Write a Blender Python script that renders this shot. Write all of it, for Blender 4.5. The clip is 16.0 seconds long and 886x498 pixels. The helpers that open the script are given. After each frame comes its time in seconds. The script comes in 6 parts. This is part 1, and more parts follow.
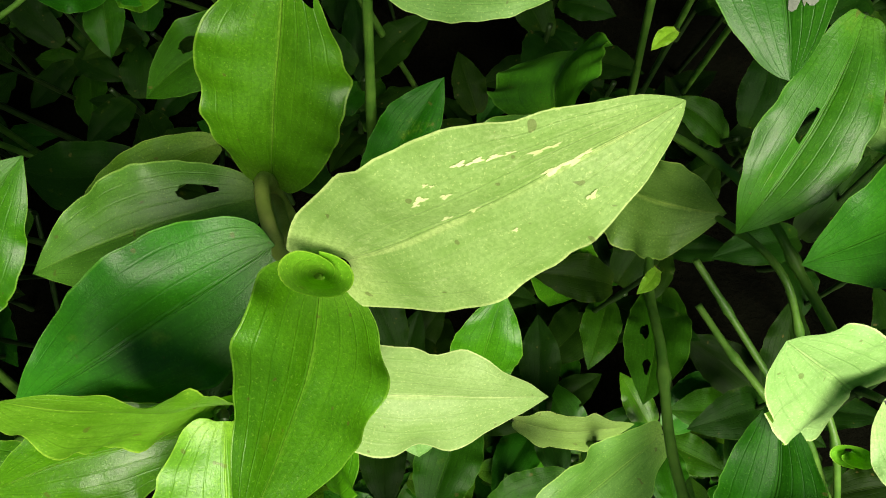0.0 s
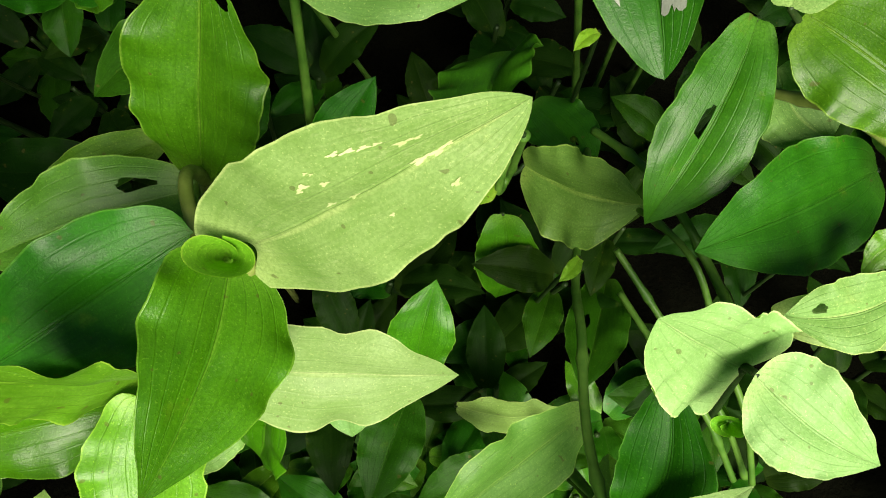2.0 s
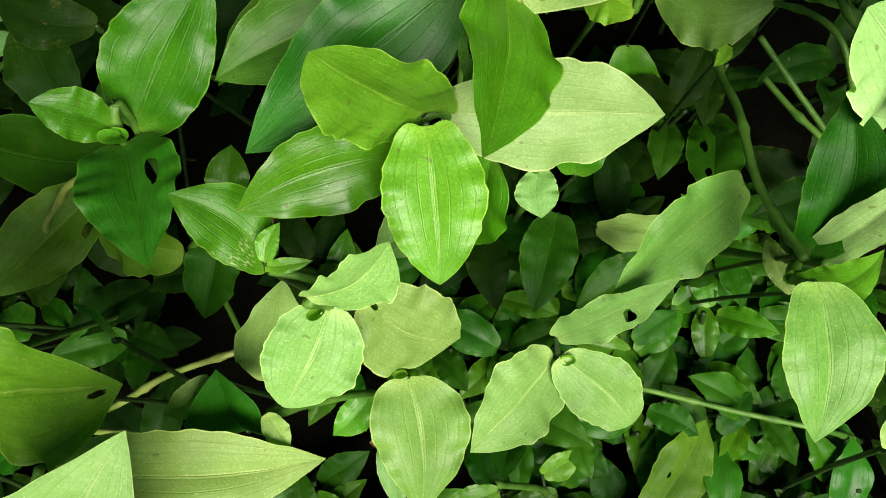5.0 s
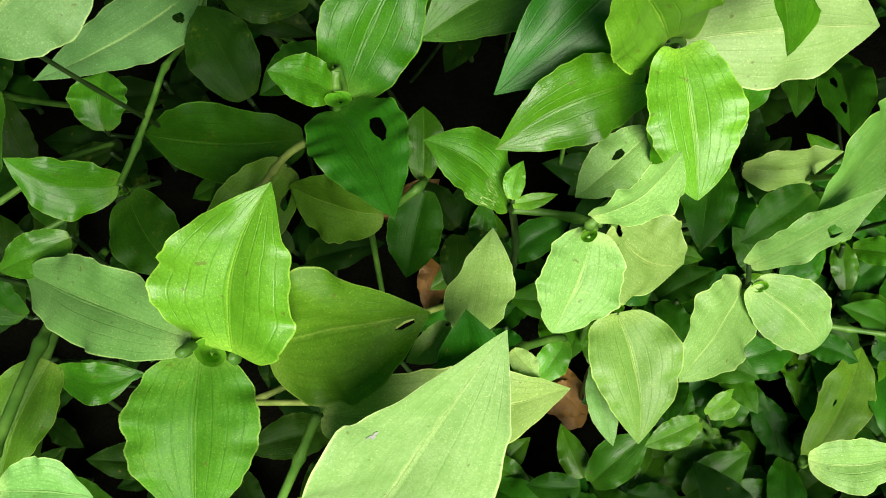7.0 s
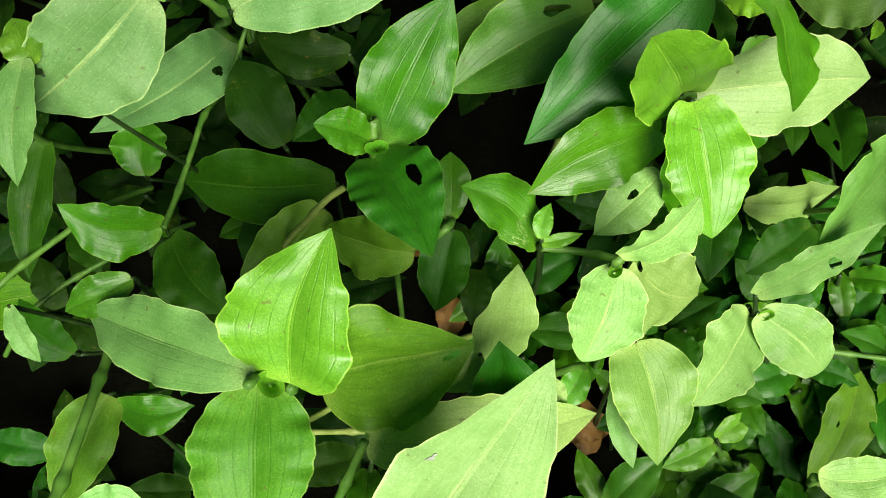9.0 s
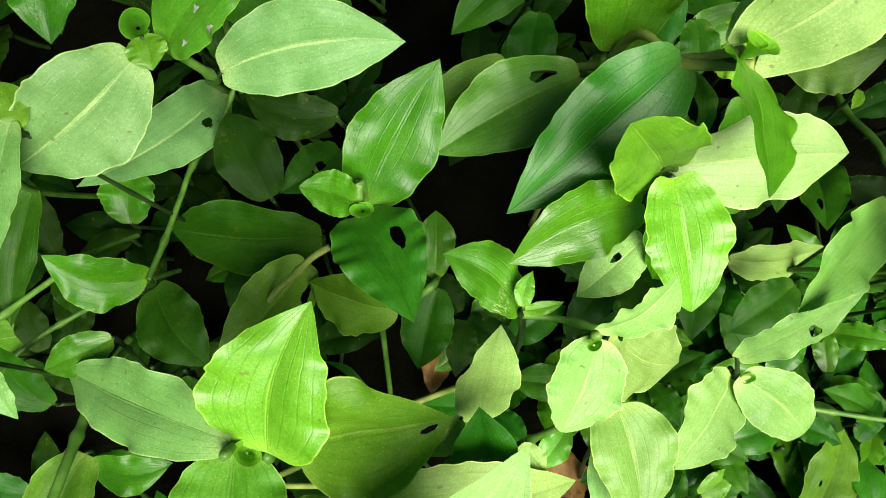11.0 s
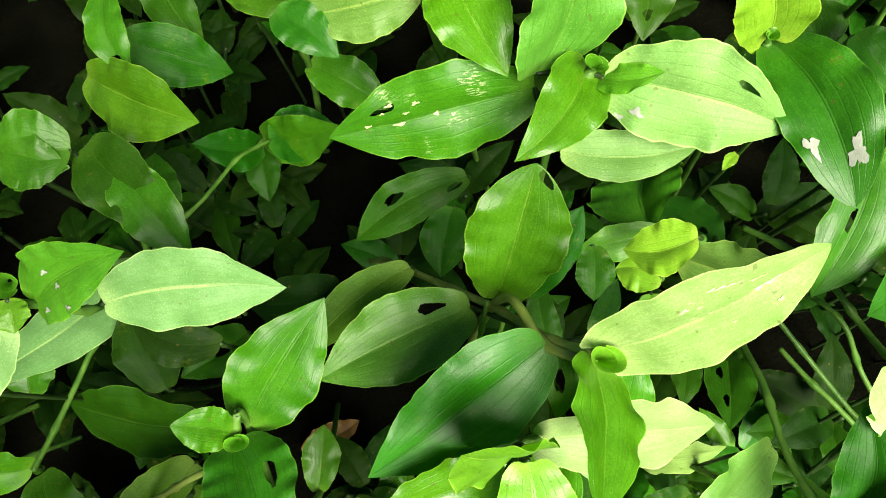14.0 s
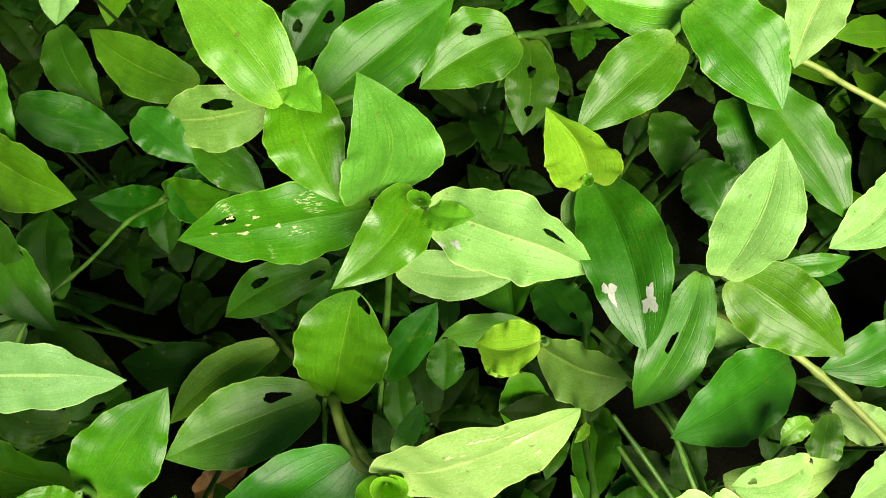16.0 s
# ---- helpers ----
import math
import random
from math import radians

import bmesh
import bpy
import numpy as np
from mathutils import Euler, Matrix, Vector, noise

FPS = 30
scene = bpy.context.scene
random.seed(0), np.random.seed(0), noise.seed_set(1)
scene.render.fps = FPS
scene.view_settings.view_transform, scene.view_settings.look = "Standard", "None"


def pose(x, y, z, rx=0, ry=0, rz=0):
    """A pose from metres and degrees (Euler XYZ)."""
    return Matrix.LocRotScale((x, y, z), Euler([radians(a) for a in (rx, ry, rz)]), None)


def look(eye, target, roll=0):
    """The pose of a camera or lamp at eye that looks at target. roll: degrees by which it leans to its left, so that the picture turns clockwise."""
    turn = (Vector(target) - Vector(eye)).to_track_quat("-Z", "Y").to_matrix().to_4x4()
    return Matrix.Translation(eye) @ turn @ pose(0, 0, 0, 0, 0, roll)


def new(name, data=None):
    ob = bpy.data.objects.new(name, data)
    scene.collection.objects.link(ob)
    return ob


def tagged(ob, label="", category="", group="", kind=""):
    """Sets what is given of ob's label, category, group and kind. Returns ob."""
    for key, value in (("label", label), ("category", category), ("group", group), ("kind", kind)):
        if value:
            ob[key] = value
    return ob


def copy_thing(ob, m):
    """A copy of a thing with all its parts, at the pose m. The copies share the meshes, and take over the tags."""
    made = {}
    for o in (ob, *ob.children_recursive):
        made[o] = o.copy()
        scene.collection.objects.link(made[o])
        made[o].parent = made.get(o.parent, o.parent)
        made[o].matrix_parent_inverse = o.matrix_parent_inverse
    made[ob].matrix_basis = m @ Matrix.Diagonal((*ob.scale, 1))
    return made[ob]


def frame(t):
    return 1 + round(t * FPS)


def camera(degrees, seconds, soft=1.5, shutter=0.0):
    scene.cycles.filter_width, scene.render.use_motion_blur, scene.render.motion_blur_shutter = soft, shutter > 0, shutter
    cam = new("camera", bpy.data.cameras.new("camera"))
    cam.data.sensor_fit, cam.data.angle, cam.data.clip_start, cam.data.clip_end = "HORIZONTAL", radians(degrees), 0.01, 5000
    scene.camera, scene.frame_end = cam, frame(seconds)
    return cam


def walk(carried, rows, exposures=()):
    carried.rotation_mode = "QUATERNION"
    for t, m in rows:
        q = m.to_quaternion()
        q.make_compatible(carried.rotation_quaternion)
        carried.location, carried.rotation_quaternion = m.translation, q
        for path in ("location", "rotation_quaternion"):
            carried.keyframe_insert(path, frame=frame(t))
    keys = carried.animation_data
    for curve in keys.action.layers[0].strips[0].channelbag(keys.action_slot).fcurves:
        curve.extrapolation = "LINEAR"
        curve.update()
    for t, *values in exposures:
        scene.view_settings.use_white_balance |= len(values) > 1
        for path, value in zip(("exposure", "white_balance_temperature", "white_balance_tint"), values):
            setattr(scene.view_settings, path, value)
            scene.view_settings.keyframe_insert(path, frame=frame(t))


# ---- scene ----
cam = camera(62.5, 16.0, soft=1.05)
METRES, EYE, TILT, LEAN, TURN = 0.45, 0.41, -75.0, 0.0, 0.0
ROWS = [
    (0.0, 0.0, 0.0, 0.0, 0.0, -0.0, -0.0),
    (0.5, 0.017, 0.001, 0.0019, 0.04, 0.36, 0.01),
    (1.0, 0.0408, -0.0071, 0.0083, -0.53, 0.52, -0.23),
    (1.5, 0.0556, -0.0149, 0.0062, -0.78, 0.42, -0.15),
    (2.0, 0.0444, -0.0289, -0.0069, -0.8, -0.06, 0.13),
    (2.5, -0.0029, -0.0421, -0.0505, -0.14, -0.98, 1.59),
    (3.0, -0.0333, -0.0646, -0.0904, -0.01, -1.81, 2.7),
    (3.5, -0.0502, -0.0814, -0.1173, -0.32, -2.59, 3.6),
    (3.7, -0.0561, -0.0834, -0.1257, 0.17, -2.81, 4.02),
    (5.8, -0.1486, -0.1109, -0.1512, -0.24, -1.91, 6.5),
    (6.0, -0.1652, -0.1103, -0.1557, 0.23, -1.75, 7.85),
    (6.5, -0.2347, -0.1128, -0.167, 0.2, -1.44, 10.01),
    (7.0, -0.2824, -0.1279, -0.1736, 0.11, -1.87, 9.99),
    (7.5, -0.3168, -0.1375, -0.1744, 0.11, -1.32, 10.73),
    (8.0, -0.3168, -0.1498, -0.17, 0.27, -0.79, 10.46),
    (8.5, -0.3133, -0.1621, -0.1641, -0.06, -0.27, 10.64),
    (8.7, -0.3161, -0.1675, -0.1632, -0.27, 0.04, 10.77),
    (10.8, -0.2978, -0.182, -0.1316, -1.23, 1.5, 9.9),
    (11.0, -0.3002, -0.1777, -0.1283, -1.09, 2.07, 9.65),
    (11.5, -0.3006, -0.1804, -0.1232, -1.2, 2.66, 9.37),
    (12.0, -0.2948, -0.1805, -0.1165, -1.05, 2.76, 9.12),
    (12.5, -0.2796, -0.1729, -0.0828, -0.82, 2.78, 8.48),
    (13.0, -0.2648, -0.1777, -0.0611, -1.01, 2.89, 7.93),
    (13.5, -0.2291, -0.191, -0.024, -1.76, 3.99, 7.14),
    (14.0, -0.1824, -0.1986, 0.0357, -2.29, 4.77, 6.24),
    (14.5, -0.1371, -0.2104, 0.0715, -3.05, 4.49, 5.23),
    (15.0, -0.0949, -0.218, 0.0942, -2.96, 4.21, 4.48),
    (15.5, -0.0661, -0.2277, 0.1162, -2.9, 3.76, 3.2),
    (16.0, -0.0377, -0.2543, 0.1322, -3.27, 3.63, 2.58),
]
walk(cam, [(t, pose(0, 0, EYE, TILT, LEAN, TURN) @ pose(METRES * x, METRES * y, METRES * z, 90 + pitch, roll, yaw)) for t, x, y, z, yaw, pitch, roll in ROWS],
     exposures=[(0.0, 0.69, 7250.0, 9.5), (3.5, 0.64, 7150.0, 9.5), (6.0, 0.70, 6850.0, 9.5), (8.0, 0.81, 6800.0, 9.5), (11.0, 1.13, 6800.0, 9.5), (13.0, 1.33, 6850.0, 9.5), (14.5, 1.45, 7250.0, 9.5), (16.0, 1.18, 7350.0, 9.5)])

# ---- light: bright sky above, sun from behind the camera ----
SUN_UP, SUN_TURN = 52.0, 164.0
world = bpy.data.worlds.new("world")
scene.world = world
world.use_nodes = True
wn = world.node_tree.nodes
sky = wn.new("ShaderNodeTexSky")
sky.sky_type, sky.sun_disc = "NISHITA", False
sky.sun_elevation, sky.sun_rotation = radians(SUN_UP), radians(SUN_TURN)
wn["Background"].inputs["Strength"].default_value = 0.030
world.node_tree.links.new(sky.outputs[0], wn["Background"].inputs["Color"])
sun = new("sun", bpy.data.lights.new("sun", "SUN"))
sun.data.energy, sun.data.angle, sun.data.color = 7.5, radians(40), (1.0, 0.95, 0.88)
az = radians(SUN_TURN)
sun_from = Vector((math.sin(az) * math.cos(radians(SUN_UP)), math.cos(az) * math.cos(radians(SUN_UP)), math.sin(radians(SUN_UP))))
sun.matrix_world = look(sun_from * 3, (0, 0, 0))


# ---- materials ----
class Nodes:
    """Short hand for building a node material."""

    def __init__(self, name):
        self.mat = bpy.data.materials.new(name)
        self.mat.use_nodes = True
        self.tree = self.mat.node_tree
        self.tree.nodes.clear()

    def add(self, kind, **ins):
        node = self.tree.nodes.new(kind)
        for key, value in ins.items():
            self.put(node, key.replace("_", " "), value)
        return node

    def put(self, node, key, value):
        slot = node.inputs[int(key) if key.isdigit() else key]
        if isinstance(value, bpy.types.NodeSocket):
            self.tree.links.new(value, slot)
        else:
            slot.default_value = value

    def math(self, op, a, b=0.0, c=0.0):
        node = self.tree.nodes.new("ShaderNodeMath")
        node.operation = op
        for i, value in enumerate((a, b, c)):
            self.put(node, str(i), value)
        return node.outputs[0]

    def ramp(self, x, lo, hi, a=0.0, b=1.0):
        node = self.tree.nodes.new("ShaderNodeMapRange")
        node.interpolation_type = "SMOOTHSTEP"
        for i, value in enumerate((x, lo, hi, a, b)):
            self.put(node, str(i), value)
        return node.outputs[0]

    def mix(self, fac, a, b, blend="MIX"):
        node = self.tree.nodes.new("ShaderNodeMix")
        node.data_type, node.blend_type = "RGBA", blend
        self.put(node, "0", fac)
        self.put(node, "6", a)
        self.put(node, "7", b)
        return node.outputs[2]

    def noise(self, vec, scale, detail=3.0, rough=0.55):
        node = self.add("ShaderNodeTexNoise", Vector=vec, Scale=scale, Detail=detail, Roughness=rough)
        return node.outputs[0]

    def out(self, shader):
        o = self.tree.nodes.new("ShaderNodeOutputMaterial")
        self.tree.links.new(shader, o.inputs[0])
        return self.mat


def rgb(r, g, b):
    return (r, g, b, 1.0)


def leaf_material(name, deep, light, vein, gloss=0.34, thin=0.30, streak=0.0, scars=0.0, wear=0.18, shine=0.26):
    """A parallel-veined leaf. UV: x along the blade, y across it (0.5 on the midrib)."""
    n = Nodes(name)
    uv = n.add("ShaderNodeUVMap").outputs[0]
    place = n.add("ShaderNodeTexCoord").outputs["Object"]
    info = n.add("ShaderNodeObjectInfo")
    chance = info.outputs["Random"]
    chance2 = n.math("FRACT", n.math("MULTIPLY", chance, 7.31))
    sep = n.add("ShaderNodeSeparateXYZ", Vector=uv)
    across = n.math("MULTIPLY", n.math("ABSOLUTE", n.math("SUBTRACT", sep.outputs[1], 0.5)), 2.0)
    wobble = n.noise(place, 60.0, 2.0)
    shifted = n.math("ADD", across, n.math("MULTIPLY", n.math("SUBTRACT", wobble, 0.5), 0.05))
    rib = n.ramp(shifted, 0.004, 0.022, 1.0, 0.0)
    wave = n.math("ADD", n.math("MULTIPLY", n.math("SINE", n.math("MULTIPLY", shifted, 27.0)), 0.5), 0.5)
    fine = n.math("ADD", n.math("MULTIPLY", n.math("SINE", n.math("MULTIPLY", shifted, 124.0)), 0.5), 0.5)
    veins = n.ramp(wave, 0.94, 1.0)
    big = n.noise(place, 38.0, 3.0)
    mid = n.noise(place, 190.0, 4.0, 0.65)
    grain = n.noise(place, 1700.0, 2.0, 0.7)
    # long fibres that run with the blade
    strip = n.add("ShaderNodeCombineXYZ", X=n.math("MULTIPLY", sep.outputs[0], 5.0), Y=n.math("MULTIPLY", sep.outputs[1], 30.0), Z=n.math("MULTIPLY", chance, 50.0))
    fibre = n.noise(strip.outputs[0], 1.0, 3.0, 0.6)
    tone = n.math("ADD", n.math("MULTIPLY", big, 0.50), n.math("ADD", n.math("MULTIPLY", mid, 0.30), n.math("MULTIPLY", fibre, 0.20)))
    col = n.mix(n.ramp(tone, 0.34, 0.66), deep, light)
    col = n.mix(n.math("MULTIPLY", n.ramp(fibre, 0.42, 0.66), 0.20), col, light)
    col = n.mix(n.math("MULTIPLY", veins, n.math("MULTIPLY", n.ramp(mid, 0.40, 0.62, 0.1, 1.0), n.ramp(chance2, 0.1, 0.9, 0.10, 0.45))), col, n.mix(1.0, deep, rgb(0.55, 0.62, 0.5), "MULTIPLY"))
    col = n.mix(n.math("MULTIPLY", n.ramp(shifted, 0.015, 0.060, 0.16, 0.0), n.ramp(mid, 0.35, 0.6)), col, vein)
    col = n.mix(n.math("MULTIPLY", rib, 0.42), col, n.mix(n.ramp(chance, 0.35, 0.65), vein, deep))
    if streak:
        band = n.math("MULTIPLY", n.ramp(n.math("ABSOLUTE", n.math("SUBTRACT", sep.outputs[1], n.math("ADD", 0.515, n.math("MULTIPLY", n.math("SUBTRACT", wobble, 0.5), 0.03)))), 0.006, 0.022, 1.0, 0.0),
                      n.ramp(n.noise(place, 45.0), 0.35, 0.55))
        col = n.mix(n.math("MULTIPLY", band, streak), col, vein)
    # old yellowing and brownish wear, in blotches of their own
    blotch = n.ramp(n.noise(place, 75.0, 5.0, 0.7), 0.60, 0.74)
    col = n.mix(n.math("MULTIPLY", blotch, wear), col, n.mix(chance, rgb(0.17, 0.20, 0.020), rgb(0.24, 0.29, 0.03)))
    # yellower foot of the blade
    col = n.mix(n.ramp(sep.outputs[0], 0.0, 0.16, 0.5, 0.0), col, vein)
    # pale rim of the blade
    col = n.mix(n.ramp(across, 0.962, 0.986, 0.0, 0.75), col, vein)
    if scars:
        runs = n.add("ShaderNodeCombineXYZ", X=n.math("MULTIPLY", sep.outputs[0], 24.0), Y=n.math("MULTIPLY", sep.outputs[1], 44.0), Z=n.math("MULTIPLY", chance, 31.0))
        scar = n.math("MULTIPLY", n.ramp(n.noise(runs.outputs[0], 1.0, 4.0, 0.7), 0.52, 0.60), n.ramp(n.noise(place, 70.0, 1.0), 0.56, 0.66))
        col = n.mix(n.math("MULTIPLY", scar, scars), col, rgb(0.50, 0.56, 0.30))
    col = n.mix(n.ramp(n.noise(place, 1300.0, 4.0, 0.75), 0.36, 0.62, 0.5, 0.0), col, n.mix(0.5, deep, n.mix(1.0, deep, rgb(0.6, 0.6, 0.6), "MULTIPLY")))
    speck = n.ramp(grain, 0.63, 0.67)
    col = n.mix(n.math("MULTIPLY", speck, 0.42), col, vein)
    spot = n.ramp(n.noise(place, 300.0, 1.0), 0.735, 0.76)
    col = n.mix(n.math("MULTIPLY", spot, 0.5), col, rgb(0.07, 0.06, 0.015))
    hue = n.add("ShaderNodeHueSaturation", Color=col, Hue=n.math("ADD", 0.488, n.math("MULTIPLY", chance, 0.024)),
                Saturation=1.0, Value=n.math("ADD", 0.84, n.math("MULTIPLY", chance2, 0.32)))
    col = hue.outputs[0]
    height = n.math("ADD", n.math("ADD", n.math("MULTIPLY", veins, -0.16), n.math("MULTIPLY", fine, 0.015)),
                    n.math("ADD", n.math("MULTIPLY", rib, -0.6), n.math("ADD", n.math("MULTIPLY", mid, 0.55), n.math("MULTIPLY", n.math("ADD", n.math("MULTIPLY", grain, 1.6), n.math("MULTIPLY", fibre, 0.2)), 0.14))))
    bump = n.add("ShaderNodeBump", Strength=0.75, Distance=0.0005, Height=height)
    rough = n.math("ADD", gloss, n.math("MULTIPLY", mid, 0.24))
    skin = n.add("ShaderNodeBsdfPrincipled", Base_Color=col, Roughness=rough, Normal=bump.outputs[0])
    skin.inputs["Specular IOR Level"].default_value = shine
    glow = n.mix(1.0, col, rgb(0.78, 1.22, 0.28), "MULTIPLY")
    through_leaf = n.add("ShaderNodeBsdfTranslucent", Color=glow, Normal=bump.outputs[0])
    both = n.add("ShaderNodeMixShader")
    n.put(both, "0", thin)
    n.put(both, "1", skin.outputs[0])
    n.put(both, "2", through_leaf.outputs[0])
    return n.out(both.outputs[0])


GREEN = dict(deep=rgb(0.023, 0.106, 0.0024), light=rgb(0.052, 0.186, 0.0055), vein=rgb(0.15, 0.31, 0.03))
PALE = dict(deep=rgb(0.098, 0.245, 0.046), light=rgb(0.166, 0.338, 0.088), vein=rgb(0.42, 0.60, 0.19))
WARM = dict(deep=rgb(0.132, 0.250, 0.045), light=rgb(0.210, 0.345, 0.090), vein=rgb(0.46, 0.60, 0.17))
MATS = {
    "d": leaf_material("dark_glossy_leaf", rgb(0.012, 0.078, 0.0020), rgb(0.026, 0.136, 0.0040), rgb(0.07, 0.20, 0.018), gloss=0.29, thin=0.18, shine=0.25),
    "m": leaf_material("mid_green_leaf", gloss=0.25, thin=0.28, **GREEN),
    "p": leaf_material("pale_matt_leaf", gloss=0.40, thin=0.30, streak=0.2, **PALE),
    "q": leaf_material("pale_striped_leaf", gloss=0.40, thin=0.30, streak=0.7, deep=rgb(0.084, 0.232, 0.056), light=rgb(0.148, 0.322, 0.108), vein=rgb(0.38, 0.57, 0.20)),
    "y": leaf_material("warm_pale_leaf", gloss=0.40, thin=0.32, wear=0.25, **WARM),
    "s": leaf_material("scarred_pale_leaf", rgb(0.150, 0.285, 0.055), rgb(0.250, 0.390, 0.120), rgb(0.46, 0.58, 0.21), gloss=0.42, thin=0.30, streak=0.5, scars=0.2),
    "t": leaf_material("scarred_green_leaf", gloss=0.30, thin=0.28, scars=0.6, **GREEN),
    "l": leaf_material("young_lime_leaf", rgb(0.055, 0.200, 0.007), rgb(0.102, 0.298, 0.018), rgb(0.26, 0.50, 0.05), gloss=0.25, thin=0.34, wear=0.1, shine=0.36),
    # pale green lightened further: the glare of sun on these leaves, as colour
    "w": leaf_material("sunlit_pale_leaf", rgb(0.150, 0.302, 0.078), rgb(0.230, 0.390, 0.138), rgb(0.46, 0.60, 0.24), gloss=0.38, thin=0.24, streak=0.15, wear=0.15),
    # green taken near black: the shade of the gaps is put into the colour
    "k": leaf_material("shade_dark_low_leaf", rgb(0.0030, 0.0155, 0.0008), rgb(0.0072, 0.0285, 0.0016), rgb(0.0200, 0.0500, 0.0050), gloss=0.42, thin=0.12, shine=0.05),
    "v": leaf_material("yellow_lime_leaf", rgb(0.105, 0.300, 0.012), rgb(0.185, 0.430, 0.030), rgb(0.36, 0.58, 0.07), gloss=0.26, thin=0.36, wear=0.2),
    "n": leaf_material("fresh_green_leaf", rgb(0.070, 0.196, 0.024), rgb(0.128, 0.282, 0.056), rgb(0.30, 0.48, 0.10), gloss=0.32, thin=0.30, streak=0.3),
    "b": leaf_material("soft_green_leaf", rgb(0.046, 0.152, 0.011), rgb(0.088, 0.232, 0.028), rgb(0.22, 0.40, 0.06), gloss=0.29, thin=0.30, streak=0.2),
    "g": leaf_material("vivid_green_leaf", rgb(0.025, 0.140, 0.0028), rgb(0.052, 0.225, 0.0058), rgb(0.14, 0.36, 0.03), gloss=0.20, thin=0.30, shine=0.34),
    # shaded copy of d for low leaves: darker, with the sheen taken off
    "e": leaf_material("shade_dark_matt_leaf", rgb(0.006, 0.044, 0.0011), rgb(0.013, 0.076, 0.0020), rgb(0.045, 0.14, 0.013), gloss=0.36, thin=0.16, shine=0.10),
    "o": leaf_material("olive_old_leaf", rgb(0.035, 0.122, 0.005), rgb(0.073, 0.194, 0.012), rgb(0.18, 0.30, 0.05), gloss=0.38, thin=0.26, wear=0.22, shine=0.15),
}


def stem_material(name, deep, light):
    n = Nodes(name)
    place = n.add("ShaderNodeTexCoord").outputs["Object"]
    a = n.noise(place, 90.0, 3.0)
    b = n.noise(place, 900.0, 3.0)
    col = n.mix(n.ramp(a, 0.3, 0.7), deep, light)
    col = n.mix(n.ramp(b, 0.6, 0.75, 0.0, 0.4), col, rgb(0.10, 0.09, 0.03))
    bump = n.add("ShaderNodeBump", Strength=0.3, Distance=0.0005, Height=b)
    skin = n.add("ShaderNodeBsdfPrincipled", Base_Color=col, Roughness=0.45, Normal=bump.outputs[0])
    skin.inputs["Specular IOR Level"].default_value = 0.2
    return n.out(skin.outputs[0])


STEM = stem_material("green_stem", rgb(0.0255, 0.085, 0.0085), rgb(0.06375, 0.1487, 0.0204))
# STEM's green darkened: shade under the leaves is put into the stem colour
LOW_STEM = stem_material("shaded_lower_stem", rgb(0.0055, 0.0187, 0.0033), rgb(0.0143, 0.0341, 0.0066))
OLD_STEM = stem_material("old_yellow_stem", rgb(0.08, 0.125, 0.02), rgb(0.16, 0.21, 0.05))


def soil_material():
    n = Nodes("shade_black_soil")
    place = n.add("ShaderNodeTexCoord").outputs["Object"]
    a = n.noise(place, 25.0, 5.0)
    b = n.noise(place, 260.0, 5.0, 0.65)
    # far darker than real soil: deep shade between plants is coloured in
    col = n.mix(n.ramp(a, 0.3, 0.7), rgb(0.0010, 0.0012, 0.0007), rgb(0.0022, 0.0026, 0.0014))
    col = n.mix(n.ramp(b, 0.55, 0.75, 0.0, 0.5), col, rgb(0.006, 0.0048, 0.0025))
    bump = n.add("ShaderNodeBump", Strength=0.8, Distance=0.004, Height=n.math("ADD", a, b))
    skin = n.add("ShaderNodeBsdfPrincipled", Base_Color=col, Roughness=0.95, Normal=bump.outputs[0])
    skin.inputs["Specular IOR Level"].default_value = 0.01
    return n.out(skin.outputs[0])


def litter_material():
    n = Nodes("dry_brown_leaf")
    place = n.add("ShaderNodeTexCoord").outputs["Object"]
    a = n.noise(place, 60.0, 4.0)
    b = n.noise(place, 500.0, 4.0)
    col = n.mix(n.ramp(a, 0.3, 0.7), rgb(0.075, 0.036, 0.003), rgb(0.180, 0.092, 0.010))
    col = n.mix(n.ramp(b, 0.5, 0.75, 0.0, 0.5), col, rgb(0.06, 0.03, 0.012))
    bump = n.add("ShaderNodeBump", Strength=0.6, Distance=0.001, Height=b)
    skin = n.add("ShaderNodeBsdfPrincipled", Base_Color=col, Roughness=0.7, Normal=bump.outputs[0])
    return n.out(skin.outputs[0])


SOIL, LITTER = soil_material(), litter_material()
CREAM = stem_material("pale_scar", rgb(0.27, 0.36, 0.13), rgb(0.40, 0.47, 0.22))
SILVER = stem_material("dried_silvery_skin", rgb(0.15, 0.175, 0.14), rgb(0.25, 0.275, 0.235))
BARK = stem_material("shrub_bark", rgb(0.07, 0.055, 0.04), rgb(0.16, 0.13, 0.10))


# ---- helpers for meshes ----
def mesh_object(name, verts, faces, material, parent=None, label="", uvs=None):
    me = bpy.data.meshes.new(name)
    me.from_pydata([tuple(v) for v in verts], [], faces)
    if uvs is not None:
        layer = me.uv_layers.new(name="UVMap")
        for loop in me.loops:
            layer.data[loop.index].uv = uvs[loop.vertex_index]
    me.polygons.foreach_set("use_smooth", [True] * len(me.polygons))
    me.materials.append(material)
    me.update()
    ob = new(name, me)
    if parent is not None:
        ob.parent = parent
    return tagged(ob, label=label) if label else ob


